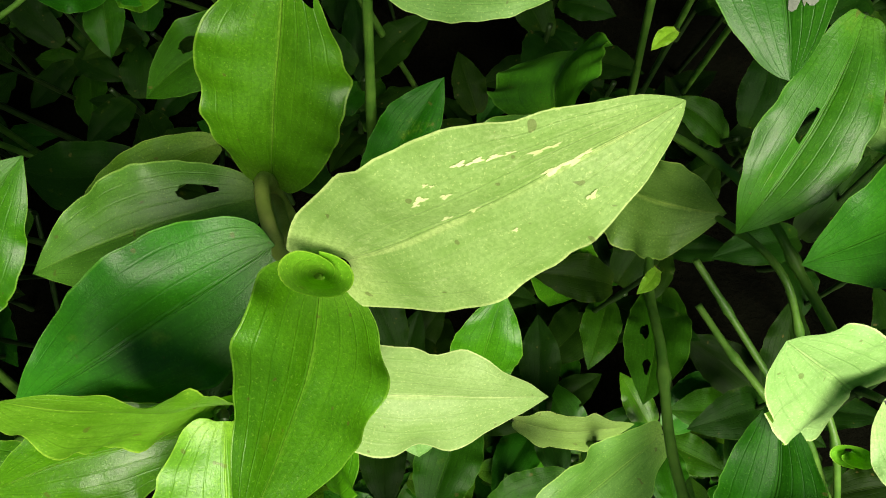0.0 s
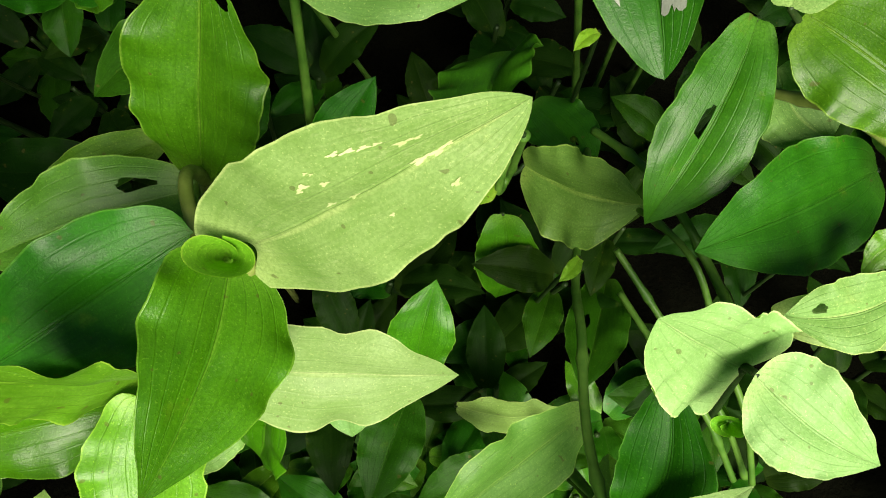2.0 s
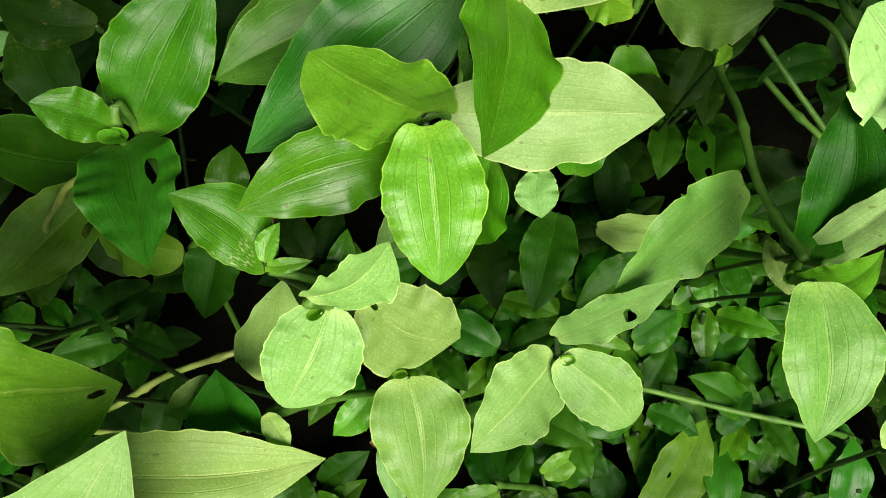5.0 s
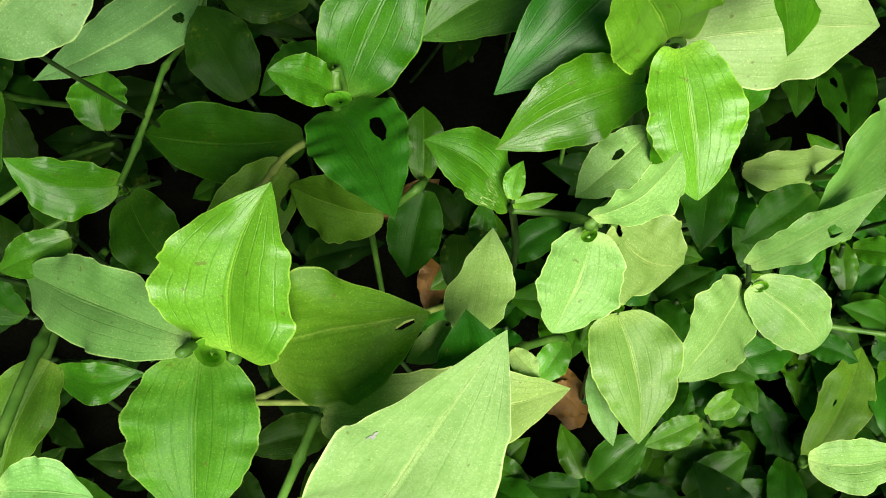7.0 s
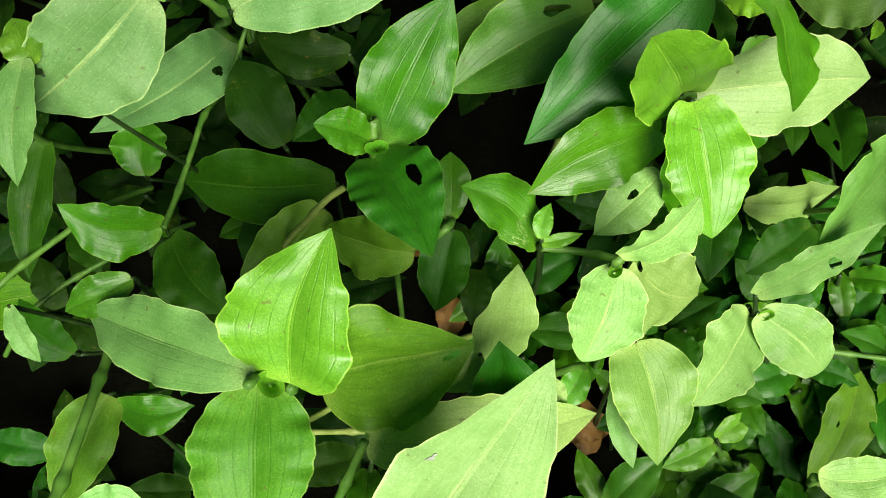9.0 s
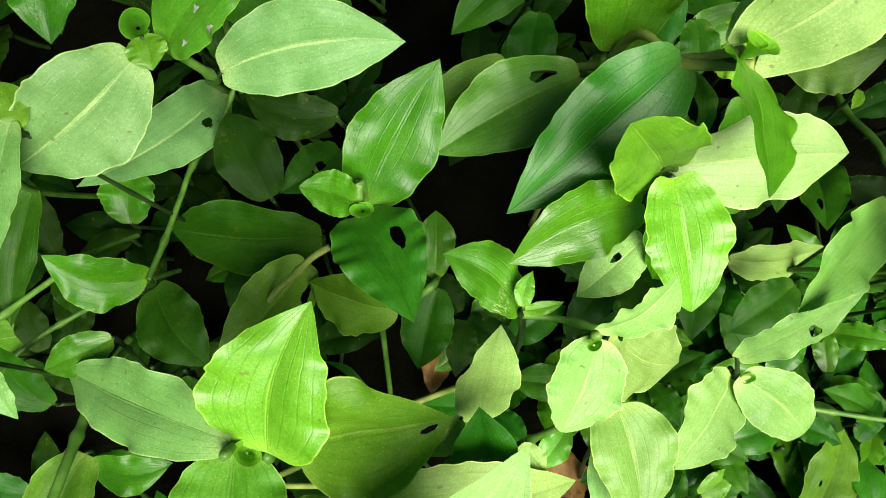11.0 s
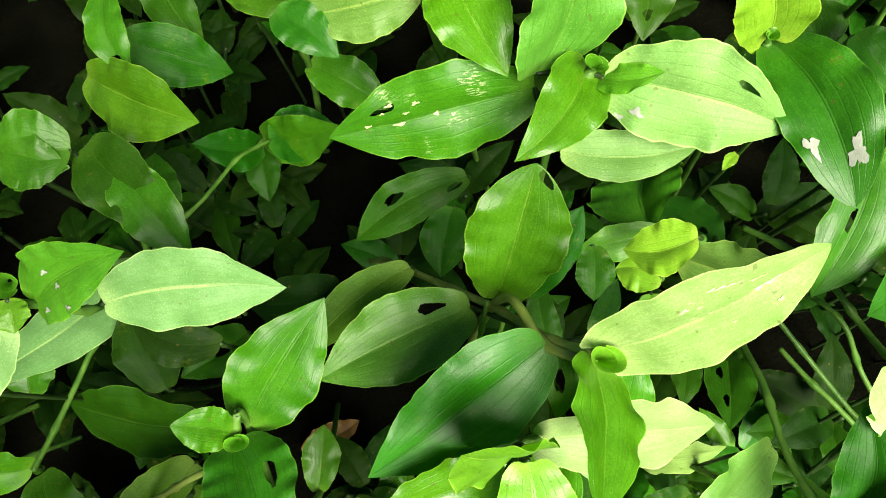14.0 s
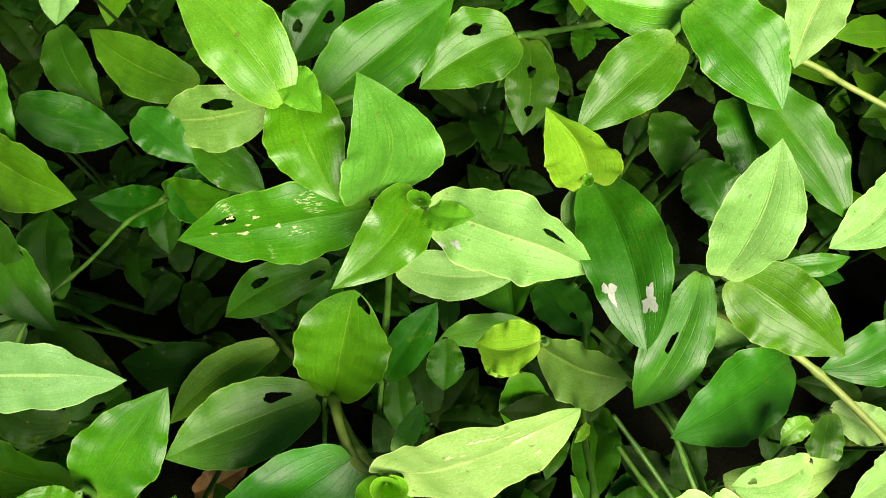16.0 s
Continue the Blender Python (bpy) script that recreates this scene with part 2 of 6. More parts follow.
def blade_surface(base, tip, width, roll, p, bend, arch, cup, wave, sharp, curl, seed, lobe=0.035):
    """The curved blade as a function of u (base to tip) and v (-1 to 1 across)."""
    rng = random.Random(seed)
    base, tip = Vector(base), Vector(tip)
    axis = tip - base
    length = axis.length
    axis = axis / length
    side0 = axis.cross(Vector((0, 0, 1))).normalized()
    up0 = side0.cross(axis)
    c, s = math.cos(radians(roll)), math.sin(radians(roll))
    side = side0 * c + up0 * s
    up = up0 * c - side0 * s
    point = max(0.6, 1.0 + (sharp - 1.35) * 1.3)
    ph = [rng.uniform(0, 6.28) for _ in range(8)]
    k1, k2, k3 = rng.uniform(2.2, 3.4), rng.uniform(4.5, 6.5), rng.uniform(9.0, 12.0)
    k4, ruffle = rng.uniform(6.5, 9.5), max(0.0, wave - 0.45) * rng.uniform(0.2, 0.9)

    def at(u, v):
        u = min(max(u, 0.0), 1.0)
        if u < p:
            half = width / 2 * (1 - (1 - u / p) ** 2) ** 0.55
        else:
            half = width / 2 * (1 - ((u - p) / (1 - p)) ** 1.8) ** point
        half = max(half, 0.0016 * (1 - u) + 0.0001)
        hump = 4 * u * (1 - u)
        mid = base + axis * (length * u) + side * (bend * length * hump) + up * (arch * length * hump - curl * length * max(0.0, u - 0.6) ** 2)
        sgn = 0 if v < 0 else 3
        m = abs(v)
        # rounded lobes that reach back past the stalk
        mid -= axis * (length * lobe * m * m * math.exp(-(u / 0.16) ** 2) * (1 - (1 - min(u / 0.05, 1.0)) ** 2))
        rim = min(1.0, 6 * u, 5 * (1 - u))
        edge = 1 + (0.034 * wave * math.sin(6.28 * k2 * u + ph[sgn]) * math.sin(6.28 * k1 * 0.7 * u + ph[sgn + 1]) + 0.007 * math.sin(6.28 * k3 * u + ph[6])
                    + 0.022 * ruffle * math.sin(6.28 * k4 * u + ph[sgn + 2] + 1.3 * math.sin(9 * u + ph[7]))) * m ** 3
        lift = cup * half * m + wave * half * 0.13 * m ** 3 * math.sin(6.28 * k1 * u + ph[sgn + 1]) + wave * half * 0.05 * m * m * math.sin(6.28 * k2 * u + ph[sgn + 2])
        # the margin is crimped; each half swells a little between midrib and rim
        lift += rim * half * ruffle * 0.10 * m ** 5 * math.sin(6.28 * k4 * u + ph[sgn + 2] + 1.9 + 1.3 * math.sin(9 * u + ph[7]))
        lift += hump * half * (0.075 * math.sin(math.pi * min(m * 1.08, 1.0)) + 0.030 * math.sin(5.0 * u + 3.0 * v + ph[6]) + 0.018 * math.sin(13.0 * u - 5.0 * v + ph[0]))
        return mid + side * (v * half * edge) + up * lift
    return at


def hole_size(ang, hu):
    return 1 + 0.18 * math.sin(3 * ang + hu * 20) + 0.10 * math.sin(5 * ang + hu * 33)


def blade(base, tip, width, roll, p, bend, arch, cup, wave, sharp, curl, seed, holes=(), nu=44, nv=22, lobe=0.035):
    """Points, faces and UVs of one leaf blade from base to tip, opened round its holes."""
    at = blade_surface(base, tip, width, roll, p, bend, arch, cup, wave, sharp, curl, seed, lobe)
    grid = []
    for i in range(nu + 1):
        u = 0.35 * (0.5 - 0.5 * math.cos(math.pi * i / nu)) + 0.65 * i / nu
        grid += [(u, j / nv) for j in range(nv + 1)]
    uvs = []
    for u, v in grid:
        for hu, hv, ru, rv in holes:
            dx, dy = (u - hu) / ru, (v - hv) / rv
            ang = math.atan2(dy, dx)
            far = math.hypot(dx, dy) / hole_size(ang, hu)
            if far < 2.0 and 0 < u < 1:
                grow = (0.8 + far * 0.6) / max(far, 0.05)
                u, v = hu + dx * ru * grow, min(max(hv + dy * rv * grow, 0.0), 1.0)
        uvs.append((min(max(u, 0.0), 1.0), v))
    verts = [at(u, 2 * v - 1) for u, v in uvs]
    cells = [(i * (nv + 1) + j, i * (nv + 1) + j + 1, (i + 1) * (nv + 1) + j + 1, (i + 1) * (nv + 1) + j) for i in range(nu) for j in range(nv)]
    gone = set()
    for hu, hv, ru, rv in holes:
        def off(q):
            return math.hypot((sum(grid[k][0] for k in q) / 4 - hu) / ru, (sum(grid[k][1] for k in q) / 4 - hv) / rv)
        gone.add(min(cells, key=off))
        gone.update(q for q in cells if off(q) < 0.45)
    return verts, [q for q in cells if q not in gone], uvs


LEAF_COUNT = [0]
LEAF_BASES = []


def leaf(plant, base, tip, width, roll=0, p=0.45, bend=0.0, mat="m", arch=0.06, cup=0.21, wave=0.7, sharp=1.35, curl=0.0, holes=(), label="", spots=(), marks=(), lobe=0.035):
    """One leaf as a part of a plant; base and tip in world metres."""
    LEAF_COUNT[0] += 1
    LEAF_BASES.append(Vector(base))
    o = plant.location
    fine = dict(nu=84, nv=48) if holes else {}
    v, f, uv = blade(Vector(base) - o, Vector(tip) - o, width, roll, p, bend, arch, cup, wave, sharp, curl, LEAF_COUNT[0], holes, lobe=lobe, **fine)
    ob = mesh_object("leaf", v, f, MATS[mat], plant, label, uv)
    for su, sv, ru, rv in list(spots) + list(marks):
        at = blade_surface(Vector(base) - o, Vector(tip) - o, width, roll, p, bend, arch, cup, wave, sharp, curl, LEAF_COUNT[0], lobe)
        pv, pf = [], []
        for r in range(5):
            for k in range(28):
                w = 2 * math.pi * k / 28
                g = r / 4 * (0.85 + 0.34 * math.sin(3 * w + su * 30) + 0.14 * math.sin(7 * w + sv * 40) + 0.08 * math.sin(11 * w + su * 50))
                pv.append(at(su + ru * g * math.cos(w), max(-1, min(1, 2 * (sv + rv * g * math.sin(w)) - 1))) + Vector((0, 0, 0.0004)))
        for r in range(4):
            pf += [(r * 28 + k, r * 28 + (k + 1) % 28, (r + 1) * 28 + (k + 1) % 28, (r + 1) * 28 + k) for k in range(28)]
        if (su, sv, ru, rv) in marks:
            mesh_object("scar", pv, pf, CREAM, ob, "pale feeding scar")
        else:
            mesh_object("dry_patch", pv, pf, SILVER, ob, "dried silvery patch")
    return ob


def tube(points, radii, sides=8):
    """A tapering stem along points."""
    verts, faces = [], []
    pts = [Vector(q) for q in points]
    for i, q in enumerate(pts):
        way = (pts[min(i + 1, len(pts) - 1)] - pts[max(i - 1, 0)]).normalized()
        x = way.cross(Vector((0.3, 0.9, 0.2))).normalized()
        y = way.cross(x)
        for k in range(sides):
            w = 2 * math.pi * k / sides
            verts.append(q + (x * math.cos(w) + y * math.sin(w)) * radii[i])
    for i in range(len(pts) - 1):
        for k in range(sides):
            k2 = (k + 1) % sides
            faces.append((i * sides + k, i * sides + k2, (i + 1) * sides + k2, (i + 1) * sides + k))
    faces.append(tuple(range(sides))[::-1])
    faces.append(tuple((len(pts) - 1) * sides + k for k in range(sides)))
    return verts, faces


def stem(plant, start, end, radius=0.0021, sag=0.012, seed=1, mat=None, nodes=3):
    """A jointed stem from the root end up to the shoot."""
    rng = random.Random(seed)
    o = plant.location
    a, b = Vector(start) - o, Vector(end) - o
    n = 26
    pts, rad = [], []
    off = Vector((rng.uniform(-1, 1), rng.uniform(-1, 1), 0)) * sag
    for i in range(n + 1):
        u = i / n
        q = a.lerp(b, u) + off * 4 * u * (1 - u)
        joint = max(math.exp(-((u * (nodes + 0.5) - k - 0.6) / 0.07) ** 2) for k in range(nodes + 1))
        pts.append(q)
        rad.append(radius * (1.1 - 0.25 * u) * (1 + 0.35 * joint))
    v, f = tube(pts, rad)
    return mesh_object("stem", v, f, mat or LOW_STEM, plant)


def smooth_path(points):
    """Points along a curve through the given places."""
    pts = [Vector(q) for q in points]
    path = []
    for i in range(len(pts) - 1):
        a, b = pts[max(i - 1, 0)], pts[i]
        c, d = pts[i + 1], pts[min(i + 2, len(pts) - 1)]
        for k in range(10):
            u = k / 10
            path.append(0.5 * (2 * b + (c - a) * u + (2 * a - 5 * b + 4 * c - d) * u * u + (3 * b - a - 3 * c + d) * u ** 3))
    return path + [pts[-1]]


def joint_radii(path, radius, spacing=0.042):
    run, last, rad = 0.0, path[0], []
    for q in path:
        run += (q - last).length
        last = q
        x = (run % spacing) / spacing
        rad.append(radius * (1 + 0.45 * math.exp(-((x - 0.5) / 0.06) ** 2)))
    return rad


def jointed_stem(plant, points, radius, mat=None):
    """The main stem of a shoot through its leaf joints."""
    path = [q - plant.location for q in smooth_path(points)]
    v, f = tube(path, joint_radii(path, radius), 10)
    return mesh_object("stem", v, f, mat or STEM, plant)


def sheath(plant, place, way, size=0.012, mat="l", seed=3):
    """A young leaf at the growing tip, still rolled into an open cone."""
    rng = random.Random(seed)
    o = plant.location
    up = Vector(way).normalized()
    x = up.cross(Vector((0.2, 1, 0.1))).normalized()
    y = up.cross(x)
    q = Vector(place) - o - up * size * 1.05
    turn, nu, nv = rng.uniform(0, 6.28), 14, 44
    verts, uvs = [], []
    for i in range(nu + 1):
        u = i / nu
        for j in range(nv + 1):
            v = j / nv
            w = turn + v * 7.9
            lip = 0.80 + 0.20 * math.cos(w - turn - 3.6) + 0.03 * math.sin(9 * v + seed)
            r = size * (0.10 + 0.44 * u ** 1.4) * (0.42 + 0.58 * min(1.0, v / 0.30)) * (1 + 0.14 * math.cos(2 * (w - turn))) * (1 + 0.8 * max(0, u - 0.8))
            verts.append(q + up * (size * 1.6 * u * lip) + (x * math.cos(w) + y * math.sin(w) * 0.82) * r)
            uvs.append((0.2 + 0.5 * v, 0.5 + 0.5 * u))
    faces = [(i * (nv + 1) + j, i * (nv + 1) + j + 1, (i + 1) * (nv + 1) + j + 1, (i + 1) * (nv + 1) + j) for i in range(nu) for j in range(nv)]
    return mesh_object("bud", verts, faces, MATS[mat], plant, "rolled young lime-green leaf", uvs)


def plant_at(place, label, group="dayflower shoots"):
    ob = new("dayflower_plant")
    ob.location = place
    return tagged(ob, label, "plant", group)


# ---- ground ----
def ground():
    cells, half = 90, 0.55
    line = [-half + 2 * half * i / cells for i in range(cells + 1)]
    line = [-300.0, -40.0, -6.0, -1.5] + line + [1.5, 6.0, 40.0, 300.0]
    m = len(line)
    verts = []
    for y in line:
        for x in line:
            near = max(0.0, 1 - max(abs(x), abs(y)) / 2)
            q = Vector((x, y, 0))
            verts.append((x - 0.05, y + 0.1, -0.004 + near * (0.010 * noise.noise(q * 14) + 0.005 * noise.noise(q * 60))))
    faces = [(j * m + i, j * m + i + 1, (j + 1) * m + i + 1, (j + 1) * m + i) for j in range(m - 1) for i in range(m - 1)]
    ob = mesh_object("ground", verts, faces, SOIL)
    return tagged(ob, "soil under the plants, coloured near black for shade", "ground", kind="structure")


ground()

# ---- the plants that stand highest ----
plant = plant_at((0.0107, 0.1080, 0.0000), "bright lime-green dayflower shoot with six broad leaves eaten by insects")
jointed_stem(plant, [(-0.0384, 0.0699, -0.0080), (-0.0207, 0.1272, 0.2436), (-0.0248, 0.1320, 0.2567), (-0.0100, 0.1349, 0.2732), (-0.0091, 0.1378, 0.2696), (-0.0078, 0.1361, 0.2678), (-0.0131, 0.1370, 0.2704)], 0.0016)
stem(plant, (-0.0131, 0.1370, 0.2704), (-0.0280, 0.1400, 0.2692), 0.0011, 0.001, 2, nodes=0)
leaf(plant, (-0.0280, 0.1400, 0.2692), (-0.0286, 0.1612, 0.3265), 0.0389, -13, 0.33, 0.15, "b", arch=0.06, cup=0.22)
stem(plant, (-0.0248, 0.1320, 0.2567), (-0.0274, 0.1393, 0.2610), 0.0011, 0.001, 4, nodes=0)
leaf(plant, (-0.0274, 0.1393, 0.2610), (-0.1078, 0.1335, 0.2481), 0.0404, 59, 0.46, 0.01, "t", arch=0.02, cup=0.10, holes=[(0.71, 0.73, 0.06, 0.04)], marks=[(0.677, 0.744, 0.022, 0.022), (0.555, 0.672, 0.020, 0.020), (0.651, 0.465, 0.030, 0.020), (0.473, 0.483, 0.012, 0.020), (0.801, 0.522, 0.018, 0.025), (0.397, 0.435, 0.010, 0.015), (0.609, 0.587, 0.015, 0.015), (0.718, 0.672, 0.012, 0.015)])
stem(plant, (-0.0100, 0.1349, 0.2732), (-0.0053, 0.1320, 0.2744), 0.0011, 0.001, 6, nodes=0)
leaf(plant, (-0.0053, 0.1320, 0.2744), (0.0581, 0.1054, 0.2718), 0.0403, -56, 0.44, -0.07, "p", arch=0.05, cup=0.17, wave=.8, holes=[(0.687, 0.225, 0.07, 0.035)], spots=[(0.215, 0.800, 0.035, 0.05), (0.150, 0.975, 0.022, 0.05)])
leaf(plant, (-0.0092, 0.1401, 0.2728), (-0.0425, 0.1015, 0.2765), 0.0263, 19, 0.28, -0.07, "g", arch=0.06, cup=0.20)
leaf(plant, (-0.0073, 0.1358, 0.2706), (0.0113, 0.1234, 0.2890), 0.0122, -14, 0.57, 0.12, "l", arch=0.06, cup=0.22)
stem(plant, (-0.0207, 0.1272, 0.2436), (-0.0185, 0.1195, 0.2454), 0.0011, 0.001, 10, nodes=0)
leaf(plant, (-0.0185, 0.1195, 0.2454), (0.0364, 0.1155, 0.2463), 0.0204, -19, 0.38, 0.07, "p")
sheath(plant, (-0.0086, 0.1346, 0.2802), (-0.0301, -0.3849, 1.2225), 0.0068, seed=12)
plant = plant_at((-0.0536, 0.1870, 0.0000), "bright lime-green dayflower shoot with four broad leaves eaten by insects")
jointed_stem(plant, [(-0.0154, 0.2142, -0.0080), (-0.0664, 0.1802, 0.2703), (-0.0588, 0.1823, 0.2807), (-0.0562, 0.1718, 0.2911), (-0.0563, 0.1749, 0.2932)], 0.0016)
leaf(plant, (-0.0570, 0.1700, 0.2938), (-0.0971, 0.2163, 0.3068), 0.0313, 15, 0.42, 0.06, "l", wave=.8)
leaf(plant, (-0.0668, 0.1804, 0.2735), (-0.1149, 0.1835, 0.2591), 0.0277, 43, 0.49, -0.03, "n", arch=0.06, cup=0.21, holes=[(0.39, 0.69, 0.13, 0.08)])
leaf(plant, (-0.0563, 0.1815, 0.2825), (-0.0394, 0.1366, 0.2742), 0.0314, -8, 0.39, 0.04, "g", arch=0.06, cup=0.20)
stem(plant, (-0.0563, 0.1749, 0.2932), (-0.0569, 0.1812, 0.2948), 0.0011, 0.001, 18, nodes=0)
leaf(plant, (-0.0569, 0.1812, 0.2948), (-0.0430, 0.1622, 0.2984), 0.0154, -19, 0.42, -0.01, "l", arch=0.06, cup=0.21)
sheath(plant, (-0.0565, 0.1797, 0.2937), (0.1370, -0.5261, 1.1393), 0.0049, seed=20)
plant = plant_at((0.0893, 0.1919, 0.0000), "pale matt green dayflower shoot with three broad leaves")
jointed_stem(plant, [(0.1097, 0.1801, -0.0080), (0.0607, 0.1456, 0.2606), (0.0602, 0.1431, 0.2673), (0.0592, 0.1421, 0.2723)], 0.0016)
leaf(plant, (0.0579, 0.1420, 0.2750), (0.0352, 0.1517, 0.3163), 0.0280, 73, 0.38, 0.10, "v", arch=0.05, cup=0.33, lobe=0.14)
leaf(plant, (0.0620, 0.1433, 0.2707), (0.0736, 0.0746, 0.2696), 0.0330, -28, 0.48, -0.07, "d", arch=0.10, cup=0.32, sharp=1.1, spots=[(0.768, 0.350, 0.075, 0.130), (0.671, 0.825, 0.065, 0.080)])
leaf(plant, (0.0602, 0.1456, 0.2635), (0.0670, 0.1154, 0.2538), 0.0196, -7, 0.32, 0.14, "p")
sheath(plant, (0.0564, 0.1390, 0.2813), (-0.2552, -0.3868, 1.1861), 0.0042, seed=26)
plant = plant_at((0.1601, 0.1465, 0.0000), "mid-green dayflower shoot with two broad leaves")
stem(plant, (0.1601, 0.1465, -0.0080), (0.1235, 0.1089, 0.2391), 0.0016, 0.004, 28)
stem(plant, (0.1235, 0.1089, 0.2401), (0.1171, 0.1076, 0.2484), 0.0011, 0.001, 29, nodes=0)
leaf(plant, (0.1171, 0.1076, 0.2484), (0.1223, 0.1422, 0.3056), 0.0318, 12, 0.54, 0.04, "p", arch=0.06, cup=0.21, wave=.9)
leaf(plant, (0.1252, 0.1103, 0.2414), (0.1724, 0.0745, 0.2315), 0.0368, -36, 0.34, -0.02, "m", arch=0.06, cup=0.22)
plant = plant_at((0.1662, 0.1545, 0.0000), "deep green dayflower shoot with one broad leaf eaten by insects")
stem(plant, (0.1662, 0.1545, -0.0080), (0.1151, 0.1130, 0.2295), 0.0011, 0.004, 33)
stem(plant, (0.1151, 0.1130, 0.2305), (0.1151, 0.1130, 0.2345), 0.0011, 0.001, 34, nodes=0)
leaf(plant, (0.1151, 0.1130, 0.2345), (0.0866, 0.0600, 0.2027), 0.0286, 5, 0.57, -0.03, "d", arch=0.07, cup=0.24, holes=[(0.48, 0.58, 0.08, 0.05)])
plant = plant_at((0.1916, 0.0698, 0.0000), "deep green dayflower shoot with one broad leaf")
stem(plant, (0.1916, 0.0698, -0.0080), (0.1633, 0.0780, 0.1980), 0.0011, 0.004, 37)
stem(plant, (0.1633, 0.0780, 0.1990), (0.1633, 0.0780, 0.2030), 0.0011, 0.001, 38, nodes=0)
leaf(plant, (0.1633, 0.0780, 0.2030), (0.0926, 0.0448, 0.2267), 0.0383, 21, 0.47, -0.01, "d", arch=0.03, cup=0.13)
plant = plant_at((0.0247, 0.1484, 0.0000), "mid-green dayflower shoot with four broad leaves")
jointed_stem(plant, [(0.0444, 0.1474, -0.0080), (0.0504, 0.1111, 0.1586), (0.0463, 0.0923, 0.1440), (0.0512, 0.0995, 0.1431), (0.0511, 0.0948, 0.1923)], 0.0016)
stem(plant, (0.0512, 0.0995, 0.1431), (0.0565, 0.1015, 0.1486), 0.0011, 0.001, 42, nodes=0)
# n, a lighter green, stands for the sun patch on this leaf
leaf(plant, (0.0565, 0.1015, 0.1486), (0.0982, 0.0774, 0.1691), 0.0417, -54, 0.58, 0.03, "n", arch=0.08, cup=0.34)
stem(plant, (0.0511, 0.0948, 0.1923), (0.0483, 0.0949, 0.1955), 0.0011, 0.001, 44, nodes=0)
leaf(plant, (0.0483, 0.0949, 0.1955), (0.0192, 0.0989, 0.1770), 0.0276, -4, 0.43, -0.13, "v", arch=0.04, cup=0.18)
leaf(plant, (0.0458, 0.0908, 0.1451), (0.0256, 0.1018, 0.1365), 0.0265, 10, 0.52, 0.12, "v", arch=0.06, cup=0.21)
leaf(plant, (0.0482, 0.1105, 0.1608), (0.0020, 0.1076, 0.1442), 0.0192, 35, 0.50, 0.07, "b", arch=0.06, cup=0.23)
sheath(plant, (0.0512, 0.0990, 0.1781), (-0.1837, -0.1917, 1.2641), 0.0042, seed=48)
plant = plant_at((0.1109, 0.2050, 0.0000), "mid-green dayflower shoot with four broad leaves")
jointed_stem(plant, [(0.2296, 0.2283, -0.0080), (0.1697, 0.2251, 0.2863), (0.1063, 0.1999, 0.2986), (0.0969, 0.1944, 0.3062), (0.0845, 0.1820, 0.3097)], 0.0016)
stem(plant, (0.0845, 0.1820, 0.3097), (0.0867, 0.1779, 0.3139), 0.0011, 0.001, 51, nodes=0)
leaf(plant, (0.0867, 0.1779, 0.3139), (0.0482, 0.1486, 0.3015), 0.0257, 13, 0.39, 0.02, "m")
stem(plant, (0.0969, 0.1944, 0.3062), (0.0962, 0.1969, 0.3111), 0.0011, 0.001, 53, nodes=0)
leaf(plant, (0.0962, 0.1969, 0.3111), (0.1283, 0.1565, 0.2995), 0.0339, -14, 0.48, -0.02, "m")
leaf(plant, (0.1039, 0.2029, 0.2978), (0.0559, 0.2141, 0.2985), 0.0259, 19, 0.41, -0.07, "l")
stem(plant, (0.1697, 0.2251, 0.2863), (0.1706, 0.2238, 0.2901), 0.0011, 0.001, 56, nodes=0)
leaf(plant, (0.1706, 0.2238, 0.2901), (0.1513, 0.1885, 0.2770), 0.0264, 6, 0.39, 0.08, "p")
plant = plant_at((0.0016, 0.2646, 0.0000), "mid-green dayflower shoot with three broad leaves eaten by insects")
jointed_stem(plant, [(0.1071, 0.3070, -0.0080), (0.0656, 0.2636, 0.1952), (-0.0438, 0.1866, 0.2616), (0.0253, 0.2202, 0.2477)], 0.0016)
stem(plant, (-0.0438, 0.1866, 0.2616), (-0.0499, 0.1885, 0.2568), 0.0011, 0.001, 60, nodes=0)
leaf(plant, (-0.0499, 0.1885, 0.2568), (0.0114, 0.2309, 0.2750), 0.0373, -13, 0.46, 0.01, "d")
stem(plant, (0.0253, 0.2202, 0.2477), (0.0374, 0.2164, 0.2663), 0.0011, 0.001, 62, nodes=0)
leaf(plant, (0.0374, 0.2164, 0.2663), (-0.0054, 0.1960, 0.2567), 0.0344, 15, 0.33, 0.05, "m", holes=[(0.33, 0.72, 0.09, 0.06)])
stem(plant, (0.0656, 0.2636, 0.1952), (0.0596, 0.2655, 0.1905), 0.0011, 0.001, 64, nodes=0)
leaf(plant, (0.0596, 0.2655, 0.1905), (0.0543, 0.2150, 0.1732), 0.0295, -1, 0.53, -0.05, "m", holes=[(0.35, 0.5, 0.06, 0.08), (0.75, 0.5, 0.05, 0.1)])
plant = plant_at((-0.1191, 0.2908, 0.0000), "mid-green dayflower shoot with one broad leaf")
stem(plant, (-0.1191, 0.2908, -0.0080), (-0.1108, 0.2216, 0.2164), 0.0011, 0.004, 67)
stem(plant, (-0.1108, 0.2216, 0.2174), (-0.1108, 0.2216, 0.2214), 0.0011, 0.001, 68, nodes=0)
